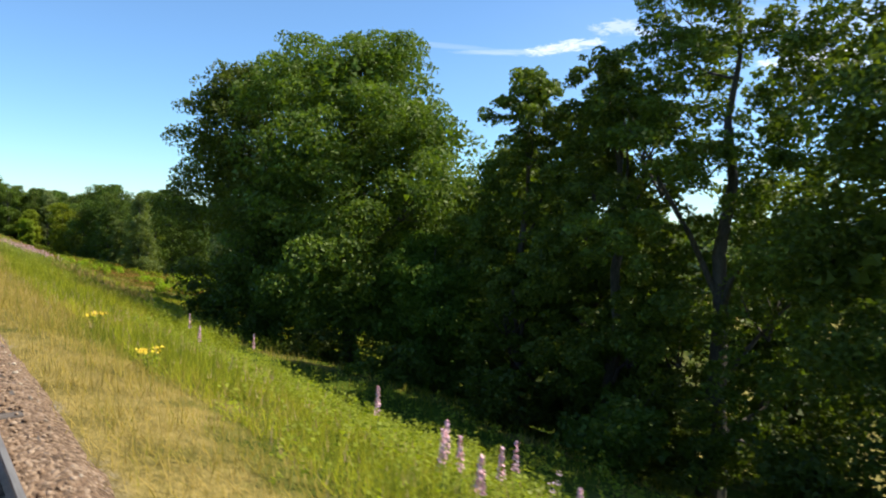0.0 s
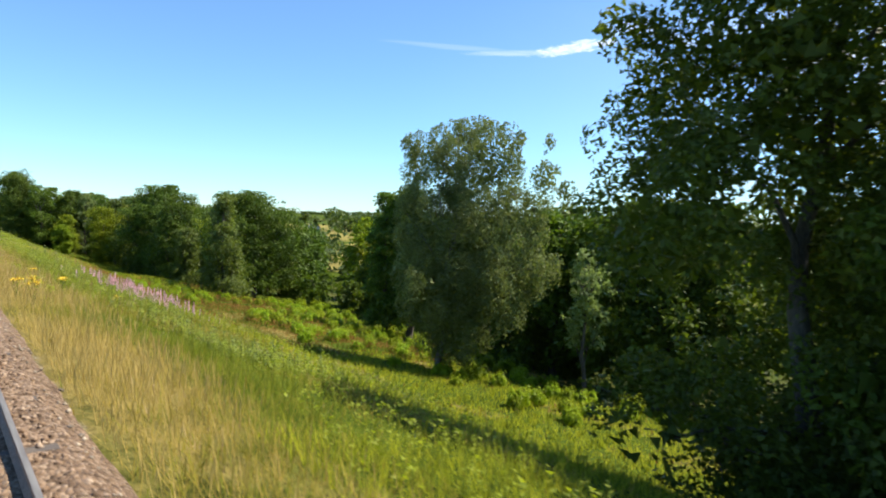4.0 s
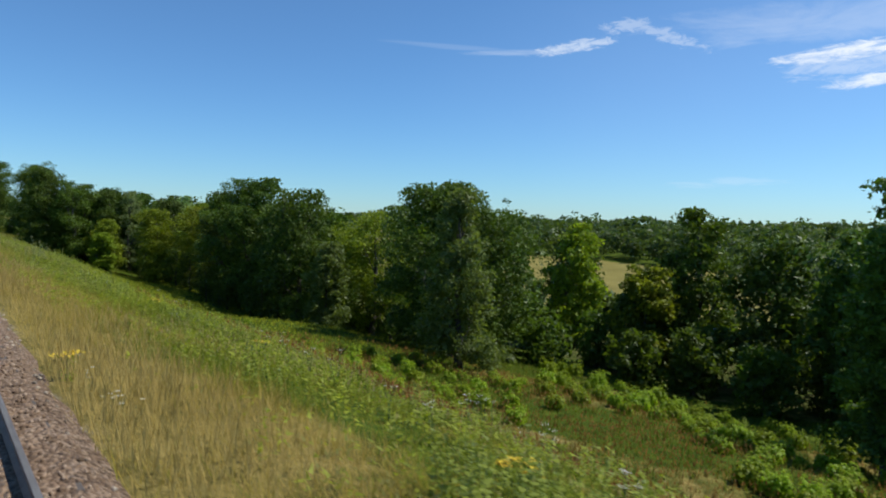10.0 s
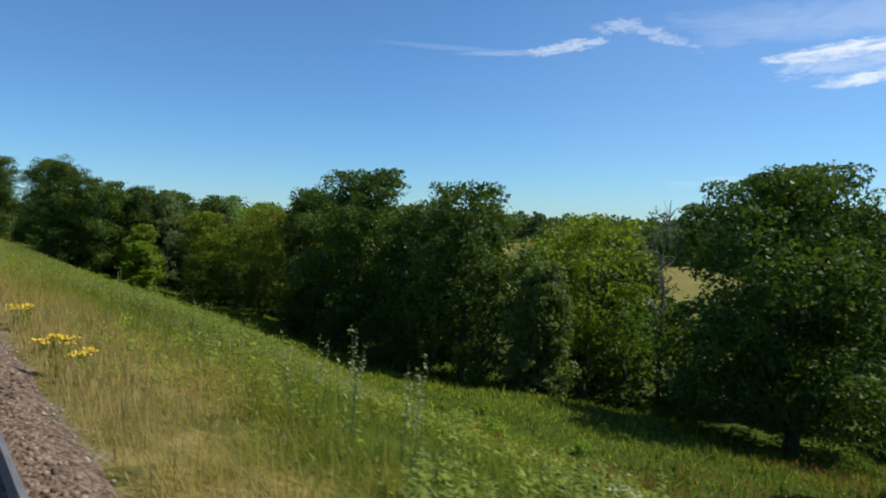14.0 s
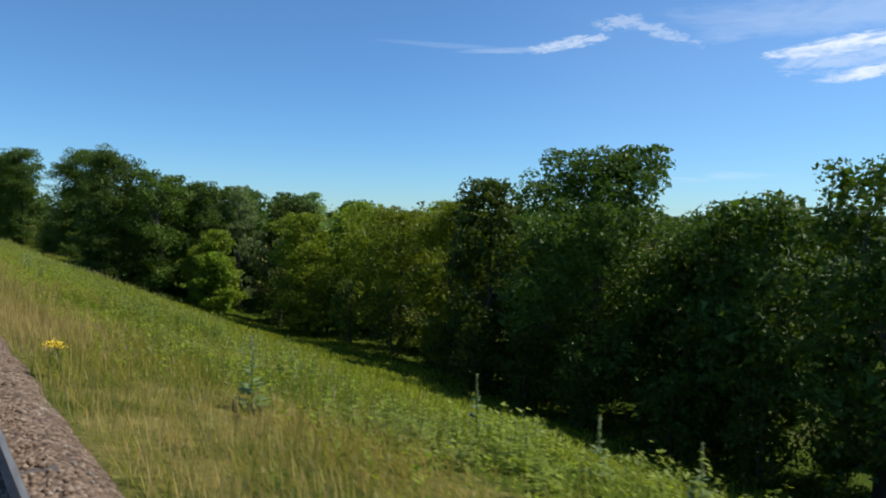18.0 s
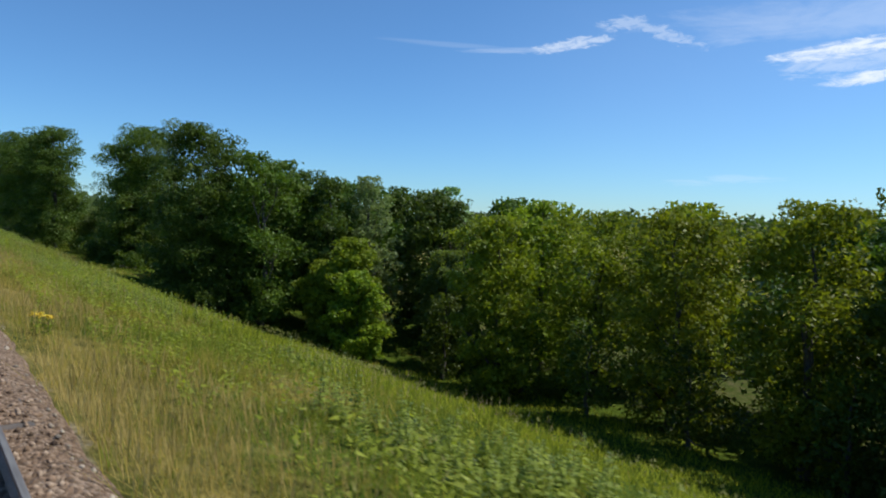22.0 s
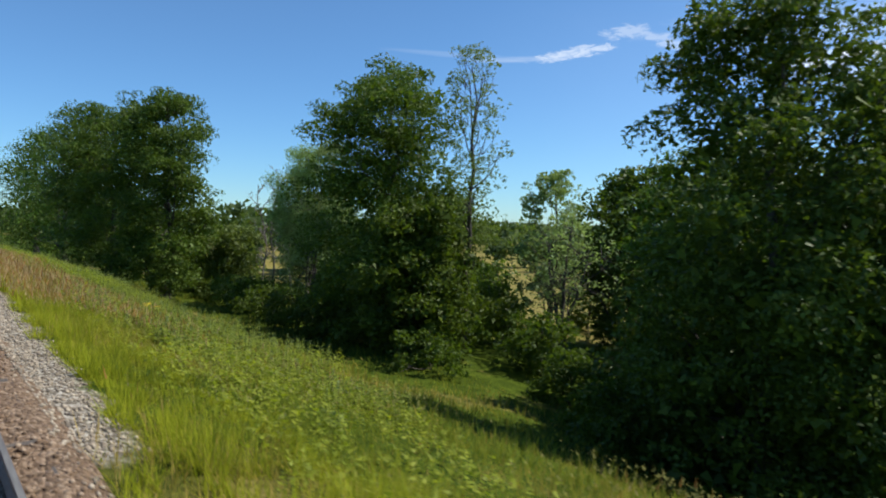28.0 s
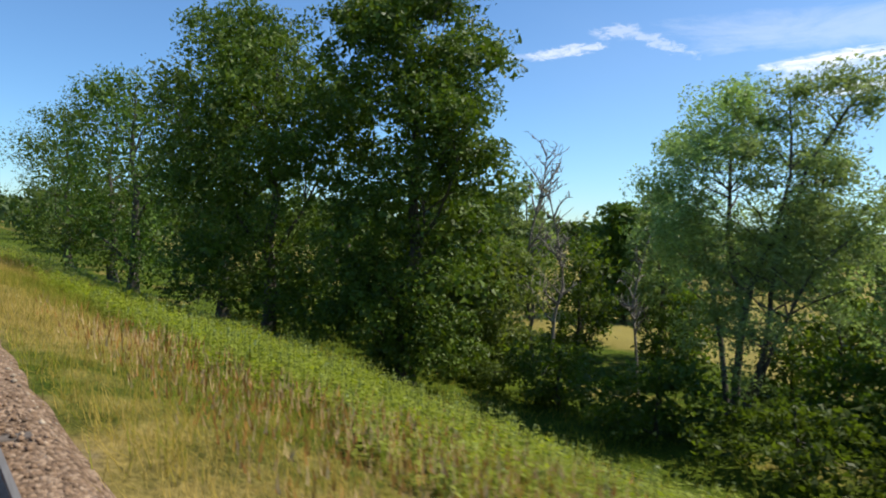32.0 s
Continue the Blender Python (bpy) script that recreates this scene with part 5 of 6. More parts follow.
def make_herbs():
    """Rank leafy herbage that covers the bank: upright stems with small leaves up their length."""
    rng = np.random.default_rng(17)
    n, m = 14000, 9
    x, y = rng.uniform(-316, -96, n), 4.2 + 13 * rng.random(n) ** 1.25
    k = patchiness(x, y * 1.3, 0.35, 63) + 0.15 * rng.normal(size=n) + 0.12 * (x < -190) > 0.5
    k &= ~((x < -200) & (x > -262) & (y > 9)) & ~shade_zone(x, y)
    x, y = x[k], y[k]
    n = len(x)
    h = rng.uniform(0.45, 0.9, n) * (0.45 + 1.1 * patchiness(x, y, 1.1, 64) ** 1.3)
    t, a = rng.uniform(0.25, 1.0, (n, m)), rng.uniform(0, 6.28, (n, m))
    d = np.stack([np.cos(a), np.sin(a), rng.uniform(-0.5, 0.7, (n, m))], -1)
    size = rng.uniform(0.06, 0.12, (n, m, 1)) * (0.85 + 0.03 * y[:, None, None])
    c = np.stack([x[:, None] + 0 * t, y[:, None] + 0 * t, gz(x, y)[:, None] + t * h[:, None]], -1) + d * 0.05 + rng.normal(size=(n, 1, 3)) * np.array([0.06, 0.06, 0]) * t[..., None]
    b = np.stack([-np.sin(a), np.cos(a), rng.uniform(-0.6, 0.6, (n, m))], -1) * size * 0.3
    v = np.stack([c - b, c + d * size * 1.3, c + b], 2).reshape(-1, 3)
    tagged(mesh_object("herbs", v, np.arange(len(v)).reshape(-1, 3), M_HERB), "rank leafy herbage over the embankment slope", "weeds", kind="stuff")


def make_nettles():
    """A belt of tall upright nettles with tiers of leaves and pale tips, at the end of the line."""
    rng = np.random.default_rng(14)
    n = 10800
    x = np.concatenate([rng.uniform(-392, -306, 4800), rng.uniform(-306, -60, 6000)])
    y = np.concatenate([rng.uniform(5.0, 15.0, 4800), rng.uniform(5.0, 12.0, 6000)])
    k = patchiness(x, y * 1.3, 0.45, 57) + np.clip((-x - 306) / 30, 0, 1) * 0.5 > np.where(x > -306, 0.66, 0.62) + np.clip((6.5 - y) / 3, 0, 0.4)
    k &= ~shade_zone(x, y)
    x, y = x[k], y[k]
    n = len(x)
    h = rng.uniform(0.6, 1.2, n) * (0.7 + 0.5 * patchiness(x, y, 0.7, 58))
    p = np.stack([x, y, gz(x, y) - 0.03], -1)
    lean = rng.normal(size=(n, 3)) * np.array([0.1, 0.1, 0])
    leaf, tip, stem = [], [], []
    for q in range(8):
        t = 0.18 + 0.1 * q
        c = p + np.stack([0 * h, 0 * h, h * (t + rng.uniform(-0.05, 0.05, n))], -1) + lean * t
        for j in range(3):
            a = q * 1.57 + j * 2.09 + rng.uniform(0, 0.6, n)
            L = (0.15 * (1.2 - t) + 0.05) * rng.uniform(0.8, 1.25, n)
            d = np.stack([np.cos(a), np.sin(a), rng.uniform(-0.5, 0.35, n)], -1)
            b = np.stack([-np.sin(a), np.cos(a), 0 * a], -1) * (L * 0.42)[:, None]
            leaf.append(np.stack([c + d * (L * 0.25)[:, None] + b, c + d * L[:, None], c + d * (L * 0.25)[:, None] - b], 1))
    for q in range(3):
        e1, e2 = unit(rng.normal(size=(n, 3))) * 0.032, unit(rng.normal(size=(n, 3))) * 0.032
        c = p + np.stack([0 * h, 0 * h, h * (0.92 + 0.05 * q)], -1) + lean
        tip.append(np.stack([c + e1, c + e2, c - e1, c - e2], 1))
    s = np.array([0.008, 0.004, 0])
    top = p + np.stack([0 * h, 0 * h, h], -1) + lean
    stem.append(np.stack([p - s, p + s, top + s * 0.4, top - s * 0.4], 1))
    root = tagged(new("nettles"), "tall upright nettles with pale tips along the bank", "weeds", kind="stuff")
    for nm, vs, mt in (("leaves", leaf, M_NETTLE), ("tips", tip, M_PALE), ("stems", stem, M_STALK)):
        v = np.concatenate(vs).reshape(-1, 3)
        mesh_object(nm, v, np.arange(len(v)).reshape(-1, 3 if nm == "leaves" else 4), mt, root)


def plant_root(name, x, y, label, cat, group):
    r = tagged(new(name), label, cat, group)
    r.location = (x, y, ground_z(x, y) - 0.04)
    return r


def flower_spike(name, h, petals, mat, rng, label, cat, group, x, y, spike=0.42, wide=0.06):
    """A leafy stem with a tapering spike of small flowers."""
    root = plant_root(name, x, y, label, cat, group)
    v, f = tube([(0, 0, 0), (0.02, 0.01, h * 0.5), (0.0, 0.03, h)], [0.012, 0.009, 0.004], 5)
    mesh_object("stem", v, f, M_STALK, root)
    n = 40
    t, a = rng.uniform(0.06, 1 - spike, n), rng.uniform(0, 6.28, n)
    d = np.stack([np.cos(a), np.sin(a), 0 * a + 0.35], -1)
    p = np.stack([0 * t, 0 * t, t * h], -1)
    b = np.stack([-np.sin(a), np.cos(a), 0 * a], -1) * 0.022
    L = (0.17 * (1.1 - t))[:, None]
    v = np.stack([p, p + d * L * 0.5 + b, p + d * L, p + d * L * 0.5 - b], 1).reshape(-1, 3)
    mesh_object("leaves", v, np.arange(n * 4).reshape(-1, 4), M_WEED, root)
    t, a = 1 - spike * rng.random(petals), rng.uniform(0, 6.28, petals)
    rr = wide * (1 - (t - 1 + spike) / spike * 0.75)
    p = np.stack([np.cos(a) * rr, np.sin(a) * rr, t * h], -1)
    e1, e2 = unit(rng.normal(size=(petals, 3))), unit(rng.normal(size=(petals, 3)))
    s = 0.028
    v = np.stack([p + e1 * s, p + e2 * s, p - e1 * s, p - e2 * s], 1).reshape(-1, 3)
    mesh_object("flower_spike", v, np.arange(petals * 4).reshape(-1, 4), mat, root)
    return root


def ragwort(h, heads, rng, x, y, spread, label):
    root = plant_root("ragwort", x, y, label, "wildflower", "ragwort plants")
    for i in range(heads):
        a, r = rng.uniform(0, 6.28), spread * math.sqrt(rng.random())
        top = np.array([math.cos(a) * r, math.sin(a) * r, h * (rng.uniform(0.95, 1.04) - 0.12 * (r / max(spread, 0.1)) ** 2)])
        v, f = tube(branch_points((math.cos(a) * r * 0.3, math.sin(a) * r * 0.3, 0), top, rng, 0.06, 3), [0.009, 0.008, 0.006, 0.004], 4)
        stem = mesh_object("stem", v, f, M_STALK, root)
        petals, leaves = [], []
        for _ in range(20):
            c = top + np.array([rng.normal() * 0.06, rng.normal() * 0.06, rng.normal() * 0.016])
            ang = np.arange(6) / 6 * 6.28 + rng.uniform(0, 1)
            tilt = rng.normal(size=2) * 0.4
            petals.append((np.stack([c[0] + np.cos(ang) * 0.024, c[1] + np.sin(ang) * 0.024, c[2] + (np.cos(ang) * tilt[0] + np.sin(ang) * tilt[1]) * 0.024], -1), [[0, 1, 2, 3], [0, 3, 4, 5]]))
        for _ in range(12):
            t = rng.uniform(0.1, 0.9)
            c = top * t
            d = unit(rng.normal(size=3) + np.array([0, 0, 0.2]))
            b = unit(np.cross(d, rng.normal(size=3))) * 0.02
            leaves.append((np.stack([c, c + d * 0.06 + b, c + d * 0.13, c + d * 0.06 - b]), [[0, 1, 2, 3]]))
        for nm, pp, mt in (("leaves", leaves, M_WEED), ("flower_head", petals, M_GOLD)):
            v, f = join(pp)
            tagged(mesh_object(nm, v, f, mt, stem), kind="stuff" if nm == "flower_head" else "")
    return root


def mullein(h, rng, x, y, label, dry=False):
    root = plant_root("mullein", x, y, label, "wildflower", "mullein plants")
    v, f = tube([(0, 0, 0), (0.015, 0, h * 0.5), (0.0, 0.03, h)], [0.016, 0.013, 0.006], 6)
    mesh_object("stem", v, f, M_STALK, root)
    lv = []
    for i in range(42):
        t = rng.random() ** 1.9 * 0.6
        a = rng.uniform(0, 6.28)
        L = 0.36 * (1 - t * 1.25) + 0.06
        d = np.array([math.cos(a), math.sin(a), 0.35])
        b = np.array([-math.sin(a), math.cos(a), 0]) * L * 0.3
        c = np.array([0, 0, t * h + 0.03])
        lv.append((np.stack([c, c + d * L * 0.45 + b, c + d * L + np.array([0, 0, -0.08 * L]), c + d * L * 0.45 - b]), [[0, 1, 2, 3]]))
    v, f = join(lv)
    mesh_object("leaves", v, f, M_PALE, root)
    n = 150
    t, a = rng.uniform(0.55, 1.0, n), rng.uniform(0, 6.28, n)
    p = np.stack([np.cos(a) * 0.022, np.sin(a) * 0.022, t * h], -1)
    e1, e2 = unit(rng.normal(size=(n, 3))), unit(rng.normal(size=(n, 3)))
    v = np.stack([p + e1 * 0.024, p + e2 * 0.024, p - e1 * 0.024, p - e2 * 0.024], 1).reshape(-1, 3)
    mesh_object("flower_spike", v, np.arange(n * 4).reshape(-1, 4), M_SILVER if dry else M_PALEGOLD, root)
    return root


def pale_weed(h, rng, x, y):
    """A tall half-dead weed: a few thin stems with pale curled leaves over their upper half."""
    root = plant_root("pale_weed", x, y, "tall half-dead weed with pale curled leaves", "wildflower", "pale weeds")
    for q in range(rng.integers(2, 4)):
        top = np.array([rng.normal() * 0.16, rng.normal() * 0.16, h * rng.uniform(0.78, 1.0)])
        pts = branch_points((0, 0, 0), top, rng, 0.03, 6)
        v, f = tube(pts, [0.011 - 0.0013 * i for i in range(7)], 5)
        stem = mesh_object("stem", v, f, M_STALK, root)
        lv = []
        for i in range(22):
            t = rng.uniform(0.5, 1.0)
            c = np.array([0.0, 0, 0]) + top * t
            a, L = rng.uniform(0, 6.28), rng.uniform(0.05, 0.10) * (1.35 - 0.6 * t)
            d = np.array([math.cos(a), math.sin(a), rng.uniform(-0.9, 0.7)])
            b = np.array([-math.sin(a), math.cos(a), rng.normal() * 0.4]) * L * 0.26
            lv.append((np.stack([c, c + d * L * 0.5 + b, c + d * L - np.array([0, 0, 0.3 * L]), c + d * L * 0.5 - b]), [[0, 1, 2, 3]]))
        v, f = join(lv)
        mesh_object("leaves", v, f, M_SILVER, stem)


def bracken_clump(r, h, rng, x, y):
    """A rounded stool of bracken: arching fronds, each with many narrow leaflets, over a dark leafy core."""
    root = tagged(new("bracken"), "bright green rounded clump of bracken in the meadow", "bracken", "bracken clumps")
    root.location = (x, y, ground_z(x, y) - 0.05)
    fr = []
    # leaflets over a lumpy dome made of several plants
    for i in range(9):
        a, out = i * 2.4, r * 0.75 * math.sqrt(i / 9)
        q, k = rng.uniform(0.34, 0.5) * r, 74
        top = h * (1.0 - 0.4 * (out / r) ** 2) * rng.uniform(0.8, 1.05)
        d = unit(rng.normal(size=(k, 3)) + np.array([0, 0, 0.5]))
        d[:, 2] = np.abs(d[:, 2])
        c = np.array([math.cos(a) * out, math.sin(a) * out, 0]) + d * np.array([q, q, 0]) * rng.uniform(0.5, 1.05, (k, 1)) + np.array([0, 0, 1.0]) * (top * (0.25 + 0.75 * d[:, 2:]) * rng.uniform(0.75, 1.02, (k, 1)))
        e = unit(np.cross(d, rng.normal(size=(k, 3)))) * rng.uniform(0.09, 0.17, (k, 1))
        g = np.cross(d, e) * 0.5
        fr += list(np.stack([c + e * 1.2, c - e * 0.6 + g, c - e * 0.6 - g], 1))
    # arching fronds that break the outline
    for i in range(9):
        a, out = rng.uniform(0, 6.28), r * math.sqrt(rng.uniform(0.05, 0.5))
        d, sd = np.array([math.cos(a), math.sin(a), 0]), np.array([-math.sin(a), math.cos(a), 0])
        start = d * out + np.array([0, 0, h * (1.0 - 0.4 * (out / r) ** 2) * rng.uniform(0.8, 1.1)])
        reach, fall = r * rng.uniform(0.3, 0.5), h * rng.uniform(0.15, 0.35)
        for q in range(7):
            k = q / 6
            c = start + d * reach * k + np.array([0, 0, 0.14 * math.sin(k * 2.4) - fall * k * k])
            w = (0.16 * (1 - k) + 0.04) * rng.uniform(0.75, 1.25)
            step = d * reach * 0.08
            for sg in (-1, 1):
                fr.append(np.stack([c + step, c - step, c + sd * sg * w + np.array([0, 0, rng.uniform(-0.1, 0.1)])]))
    v = np.concatenate(fr)
    mesh_object("fronds", v, np.arange(len(v)).reshape(-1, 3), M_BRACKEN, root)
    return root


M_BED = stone_material("ballast_bed", [(0.1, (0.085, 0.054, 0.032)), (0.5, (0.205, 0.13, 0.078)), (0.9, (0.34, 0.245, 0.165))], True)
M_HERB = leaf_material("herb_leaf", (0.098, 0.125, 0.010), (0.315, 0.315, 0.035), 0.42, 0.2)
M_PALE = leaf_material("pale_leaf", (0.12, 0.155, 0.045), (0.25, 0.30, 0.11), 0.3, 0.1)
M_SILVER = leaf_material("dry_mullein_spike", (0.20, 0.21, 0.11), (0.38, 0.38, 0.22), 0.3, 0.1)
M_NETTLE = leaf_material("nettle_leaf", (0.165, 0.222, 0.028), (0.355, 0.41, 0.08), 0.48, 0.2)
M_PALEGOLD = rough_material("pale_yellow_petal", (0.52, 0.46, 0.06), (0.72, 0.66, 0.16), 8.0, 30.0, 0.1, 0.7)
make_track()
make_grass()
make_weeds()
make_herbs()
make_nettles()

RG = np.random.default_rng(40)
# willowherb drift on the slope
drift = [flower_spike("willowherb", RG.uniform(1.15, 1.5), 110, M_PINK, RG, "tall pink willowherb in flower on the embankment", "wildflower", "willowherb", -88 + i * 0.3, 10, wide=0.06) for i in range(4)]
for i in range(210):
    k = RG.random() * (0.56 if i < 150 else 1.0)
    x = -98 + 25 * k + RG.normal() * (2.0 if i < 150 else 1.2)
    y = 13.2 - 3.6 * k + RG.normal() * (1.5 if i < 150 else 0.9)
    copy_thing(drift[i % 4], pose(x, y, ground_z(x, y) - 0.04, RG.normal() * 4, RG.normal() * 4, RG.uniform(0, 360)) @ Matrix.Scale(RG.uniform(0.55, 0.95), 4))
# scattered spikes near the start
for x, y, h in [(-11.0, 7.6, 1.5), (-8.1, 7.0, 1.4), (-6.9, 5.9, 1.3), (-7.2, 6.5, 1.25), (-5.7, 5.5, 1.2), (-7.3, 7.5, 1.3), (-8.2, 8.8, 1.5), (-29.7, 13.2, 1.9), (-22.7, 8.1, 1.3), (-30.4, 10.4, 1.7), (-6.1, 8.0, 1.2), (-87.0, 13.0, 1.4)]:
    flower_spike("purple_loosestrife", h, 120, M_PINK, RG, "single upright spike of purple-pink flowers", "wildflower", "purple spikes", x, y, 0.4, 0.06)
for x, y, h, n, s in [(-86.3, 3.3, 0.85, 26, 0.5), (-72.7, 5.0, 0.8, 6, 0.14), (-70.6, 3.7, 0.75, 4, 0.1), (-69.2, 3.1, 0.7, 9, 0.22), (-68.6, 3.5, 0.7, 8, 0.2), (-70.7, 6.6, 0.7, 3, 0.1), (-76.0, 4.3, 0.75, 4, 0.1),
                      (-103.0, 3.2, 0.7, 12, 0.32), (-104.2, 2.9, 0.65, 5, 0.16), (-111.6, 7.9, 0.7, 6, 0.3), (-159.2, 3.3, 0.8, 12, 0.3), (-158.4, 3.6, 0.7, 6, 0.2), (-164.9, 3.5, 0.75, 8, 0.3), (-143.8, 11.2, 0.7, 10, 0.5),
                      (-242.5, 3.4, 0.55, 3, 0.08), (-242.9, 3.2, 0.52, 3, 0.09), (-198.3, 3.2, 0.7, 6, 0.2), (-165.8, 3.4, 0.6, 8, 0.25), (-118.0, 3.0, 0.6, 4, 0.2), (-126.6, 10.2, 0.7, 7, 0.4), (-320.1, 8.1, 0.7, 8, 0.4), (-14.6, 4.2, 0.6, 5, 0.3), (-21.1, 4.5, 0.6, 5, 0.3)]:
    ragwort(h, n, RG, x, y, s, "yellow-flowered ragwort plant in the lineside grass")
for x, y, h in [(-38.9, 2.6, 1.75), (-196.0, 6.0, 1.5), (-198.1, 13.5, 1.7), (-192.8, 12.1, 1.4), (-191.7, 14.2, 1.5)]:
    mullein(h, RG, x, y, "tall pale mullein spike standing above the grass", dry=x < -150)
for x, y, h in [(-153.1, 7.0, 2.1), (-153.8, 7.3, 1.9), (-154.6, 6.8, 2.2), (-155.2, 7.2, 1.7), (-156.1, 7.0, 2.0), (-156.6, 6.7, 1.6), (-218.4, 5.6, 1.75), (-219.0, 5.7, 1.5), (-223.1, 5.8, 1.7), (-223.5, 5.6, 1.45), (-224.0, 5.9, 1.6), (-274.2, 11.5, 1.5), (-274.7, 12.0, 1.6), (-275.1, 11.6, 1.3)]:
    pale_weed(h, RG, x, y)
# bracken over the lower meadow
kinds = [bracken_clump(RG.uniform(0.75, 1.0), RG.uniform(1.15, 1.45), RG, -120 + i * 3, 33) for i in range(6)]
spots = []
for i in range(1500):
    x, y = RG.uniform(-156, -98), RG.uniform(24, 60)
    if patchiness(np.array(x), np.array(y), 0.16, 71) < (0.1 if -148 < x < -110 and y > 29.5 else 0.3 + 0.25 * (y < 29)):
        continue
    if all((x - q[0]) ** 2 + (y - q[1]) ** 2 > 5.6 for q in spots):
        spots.append((x, y))
for i in range(40):
    spots.append((RG.uniform(-96, -70), RG.uniform(34, 50)))
for i, (x, y) in enumerate(spots[:290]):
    copy_thing(kinds[i % 6], pose(x, y, ground_z(x, y) - 0.05, 0, 0, RG.uniform(0, 360)) @ Matrix.Scale(RG.uniform(0.6, 1.15) * (1.2 if y > 44 else 1.0), 4))
# low leafy shrublets at the foot of the slope further on
for x, y in [(-167.7, 23.1), (-169.5, 24.6), (-172, 27), (-166, 27.5), (-176, 30), (-163.5, 25)]:
    copy_thing(kinds[0], pose(x, y, ground_z(x, y) - 0.05, 0, 0, RG.uniform(0, 360)) @ Matrix.Scale(RG.uniform(0.5, 0.8), 4))


def umbel(h, rng, x, y, mat=M_CREAM, label="tall weed with flat cream-white flower heads", name="hogweed"):
    """A tall pipe-stemmed weed with flat cream flower heads on spreading rays."""
    root = plant_root(name, x, y, label, "wildflower", name + " plants")
    for q in range(rng.integers(2, 5)):
        top = np.array([rng.normal() * 0.14, rng.normal() * 0.14, h * rng.uniform(0.75, 1.05)])
        parts = [tube(branch_points((0, 0, 0), top, rng, 0.05, 3), [0.012, 0.01, 0.008, 0.005], 5)]
        heads = []
        for r in range(9):
            a = r * 0.7 + rng.uniform(0, 0.3)
            e = top + np.array([math.cos(a) * 0.07, math.sin(a) * 0.07, 0.05]) * rng.uniform(0.4, 1.2)
            parts.append(tube([top, e], [0.003, 0.002], 3))
            ang = np.arange(6) / 6 * 6.28
            heads.append((np.stack([e[0] + np.cos(ang) * 0.014, e[1] + np.sin(ang) * 0.014, e[2] + 0 * ang], -1), [[0, 1, 2, 3], [0, 3, 4, 5]]))
        v, f = join(parts)
        stem = mesh_object("stem", v, f, M_STALK, root)
        v, f = join(heads)
        mesh_object("flower_head", v, f, mat, stem)
    lv = []
    for q in range(16):
        a, t = rng.uniform(0, 6.28), rng.uniform(0.05, 0.6)
        d, L = np.array([math.cos(a), math.sin(a), 0.3]), rng.uniform(0.12, 0.3) * (1.1 - t)
        s = np.array([-math.sin(a), math.cos(a), 0]) * L * 0.35
        c = np.array([0, 0, t * h])
        lv.append((np.stack([c, c + d * L * 0.6 + s, c + d * L, c + d * L * 0.6 - s]), [[0, 1, 2, 3]]))
    v, f = join(lv)
    mesh_object("leaves", v, f, M_WEED, root)


for x, y, h in [(-108.9, 10.7, 1.1), (-107.4, 11.5, 1.2), (-110.7, 9.3, 1.0), (-123.9, 20.7, 1.2), (-116.5, 8.9, 1.0), (-122.0, 10.7, 1.1), (-128.5, 7.9, 0.9), (-133.3, 9.7, 1.1), (-140.2, 8.3, 1.0), (-150.8, 9.2, 1.1), (-146.8, 12.1, 1.2), (-330.1, 6.8, 0.9), (-335.9, 7.5, 1.0)]:
    umbel(h, RG, x, y)
for i in range(16):
    umbel(RG.uniform(0.9, 1.2), RG, RG.uniform(-128, -100), RG.uniform(8, 14))
for x, y, h in [(-7.6, 9.2, 1.1), (-6.2, 9.0, 1.2), (-5.0, 8.4, 1.1), (-5.6, 8.8, 1.0)]:
    umbel(h, RG, x, y, M_PALEPINK, "tall weed with flat pale pink flower heads", "hemp_agrimony")


def daisy(rng, x, y):
    """A small white daisy: stem, ray petals and a yellow disc."""
    h = rng.uniform(0.3, 0.45)
    root = plant_root("daisy", x, y, "small white daisy beside the ballast", "wildflower", "daisies")
    top = np.array([rng.normal() * 0.04, rng.normal() * 0.04, h])
    v, f = tube([(0, 0, 0), top * 0.5, top], [0.004, 0.003, 0.003], 4)
    mesh_object("stem", v, f, M_STALK, root)
    pv = []
    for q in range(12):
        a = q / 12 * 6.28
        d, s = np.array([math.cos(a), math.sin(a), 0.1]), np.array([-math.sin(a), math.cos(a), 0]) * 0.009
        pv.append((np.stack([top + d * 0.01 - s * 0.5, top + d * 0.036 - s, top + d * 0.042, top + d * 0.036 + s]), [[0, 1, 2, 3]]))
    v, f = join(pv)
    mesh_object("petals", v, f, M_CREAM, root)
    ang = np.arange(8) / 8 * 6.28
    dv = np.concatenate([np.stack([top[0] + np.cos(ang) * 0.013, top[1] + np.sin(ang) * 0.013, top[2] + 0.004 + 0 * ang], -1), [top + np.array([0, 0, 0.01])]])
    mesh_object("disc", dv, [(i, (i + 1) % 8, 8) for i in range(8)], M_GOLD, root)


for i in range(14):
    daisy(RG, -116.5 + RG.normal() * 1.2, 3.1 + abs(RG.normal()) * 0.2)


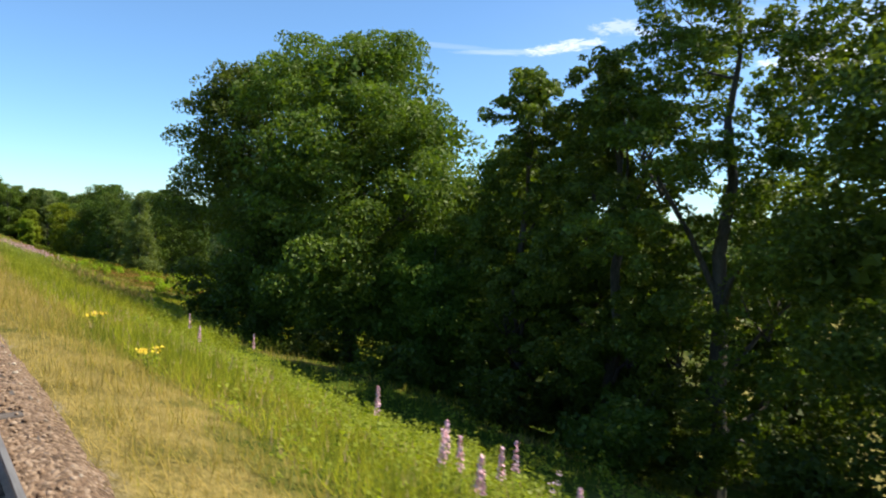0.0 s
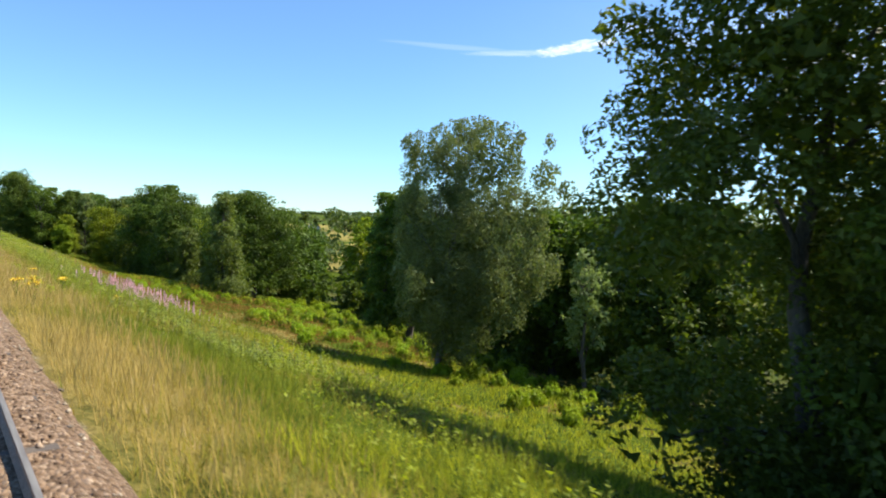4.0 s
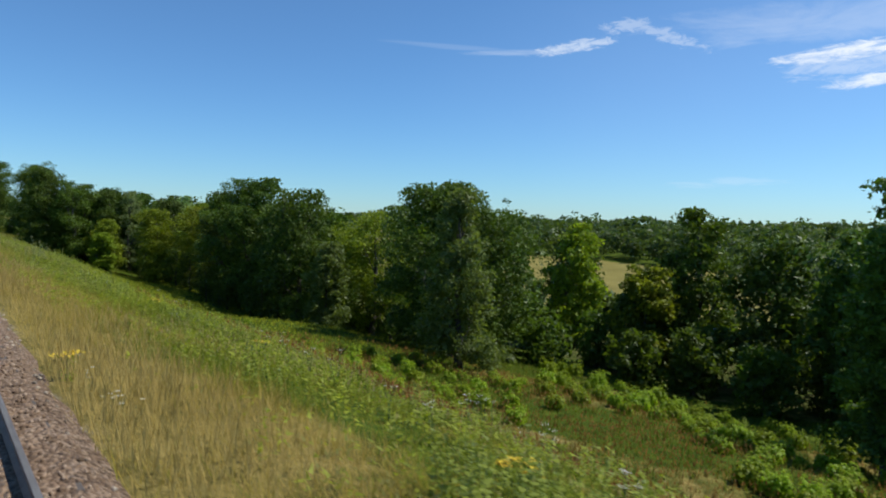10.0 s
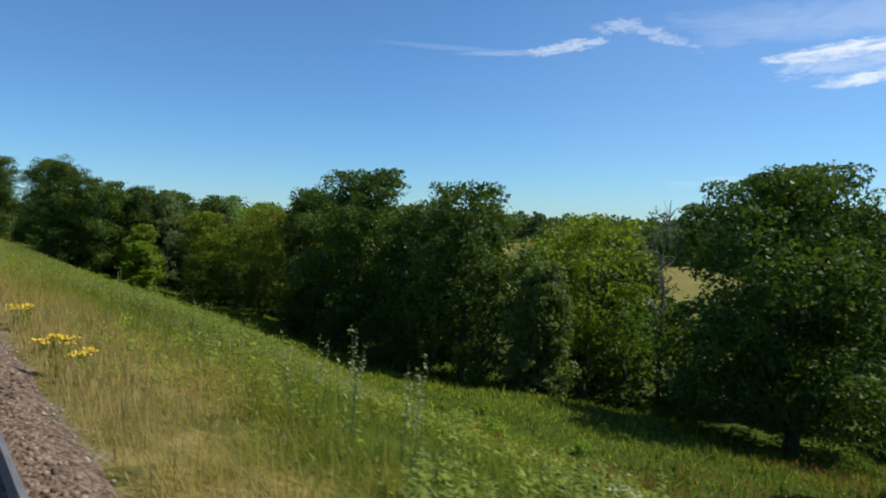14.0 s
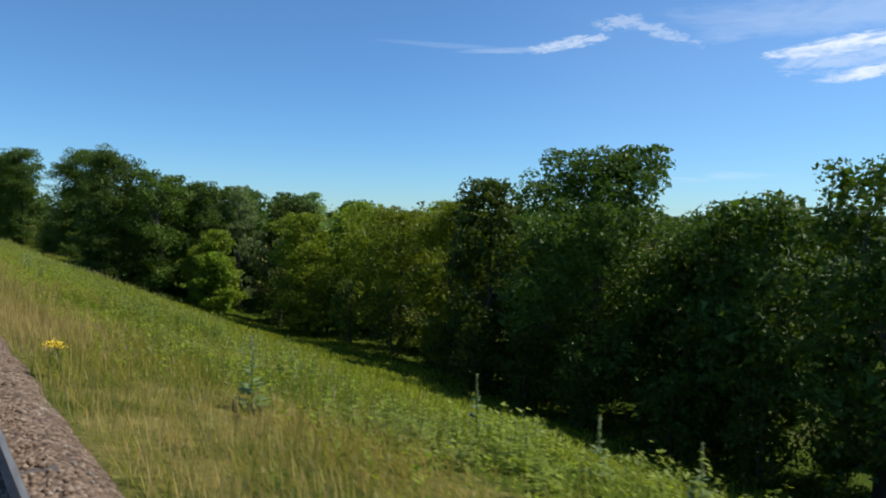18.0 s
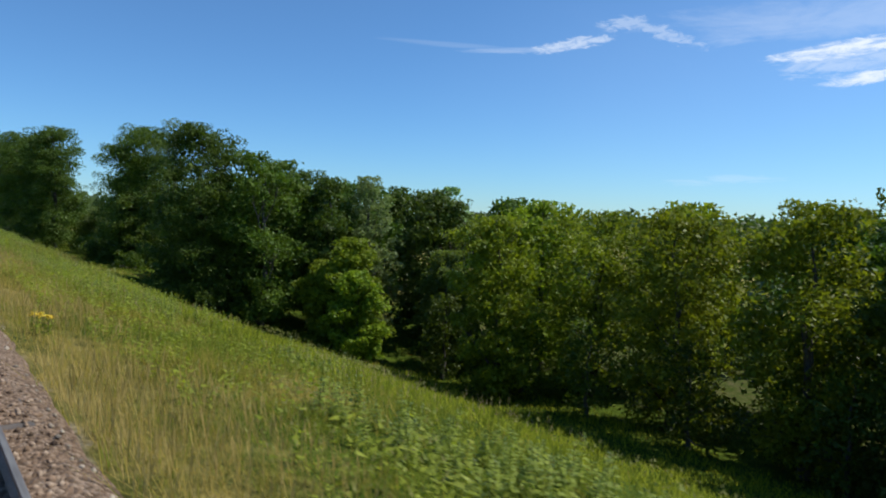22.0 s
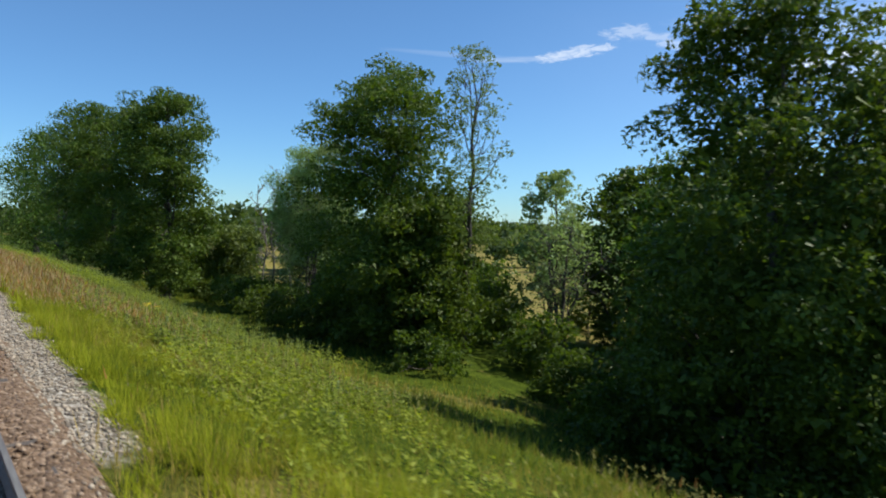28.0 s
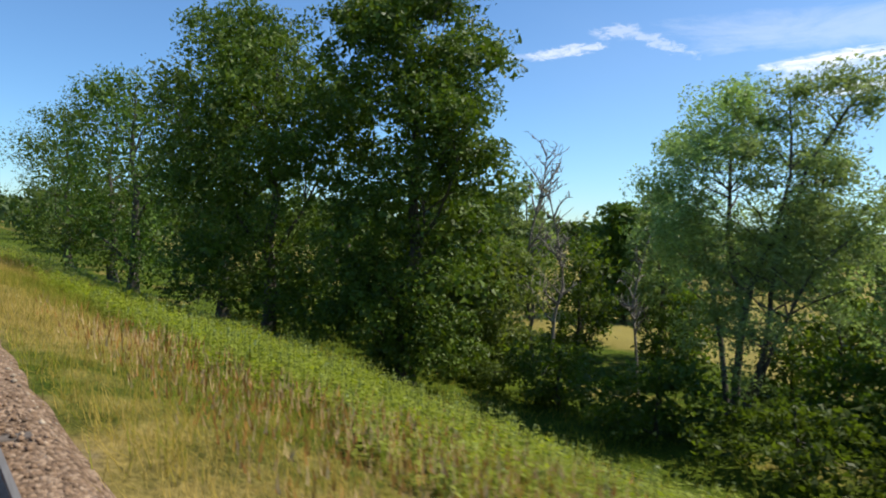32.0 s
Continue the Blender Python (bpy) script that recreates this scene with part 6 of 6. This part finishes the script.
def dry_stalks():
    """A stand of tall dead grass with brown plumes on the bank's edge."""
    rng = np.random.default_rng(61)
    n = 300
    k = rng.random(n)
    x, y = -45.4 + 5.0 * k + rng.normal(size=n) * 0.5, 7.8 + 3.6 * k + rng.normal(size=n) * 0.4
    h, a = rng.uniform(0.9, 1.35, n), rng.uniform(0, 6.28, n)
    p = np.stack([x, y, gz(x, y)], -1)
    lean = np.stack([np.cos(a), np.sin(a), 0 * a], -1) * (h * rng.uniform(0.05, 0.3, n))[:, None]
    up = np.stack([0 * h, 0 * h, h], -1)
    s = np.stack([-np.sin(a), np.cos(a), 0 * a], -1)
    neck, tip = p + up * 0.72 + lean * 0.6, p + up + lean
    v = np.stack([p - s * 0.005, p + s * 0.005, neck, (neck + tip) / 2 + s * 0.023, tip, (neck + tip) / 2 - s * 0.023], 1).reshape(-1, 3)
    b = np.arange(n)[:, None] * 6
    f = np.concatenate([b + np.array(q) for q in ((0, 1, 2), (2, 3, 4), (2, 4, 5))], 0)
    tagged(mesh_object("dry_grass_stalks", v, f, M_FESCUE), "tall dead grass stalks with pale tan plumes", "grass", kind="stuff")


dry_stalks()


def far_shed(x, y):
    """A small white field building with a shallow ridged roof."""
    root = tagged(new("shed"), "small white farm shed at a far field's edge", "shed")
    root.location = (x, y, ground_z(x, y) - 0.1)
    w, d, h, r = 4.5, 2.2, 2.6, 0.9
    v = [(-w, -d, 0), (w, -d, 0), (w, d, 0), (-w, d, 0), (-w, -d, h), (w, -d, h), (w, d, h), (-w, d, h), (-w, 0, h + r), (w, 0, h + r)]
    mesh_object("wall", v, [(0, 1, 5, 4), (1, 2, 6, 5), (2, 3, 7, 6), (3, 0, 4, 7), (4, 5, 9, 8), (6, 7, 8, 9)], M_WHITE, root)
    rv, e = [], 0.3
    for s in (-1, 1):
        rv += [(-w - e, s * (d + e), h - 0.1), (w + e, s * (d + e), h - 0.1), (w + e, 0, h + r + 0.06), (-w - e, 0, h + r + 0.06)]
    mesh_object("roof", rv, [(0, 1, 2, 3), (5, 4, 7, 6)], M_ROOF, root)


M_WHITE = rough_material("white_paint", (0.6, 0.6, 0.58), (0.78, 0.78, 0.75), 1.0, 6.0, 0.1, 0.7)
M_ROOF = rough_material("grey_sheet_roof", (0.32, 0.33, 0.35), (0.5, 0.51, 0.53), 1.0, 6.0, 0.1, 0.6)
far_shed(-434, 205)
make_sleepers()
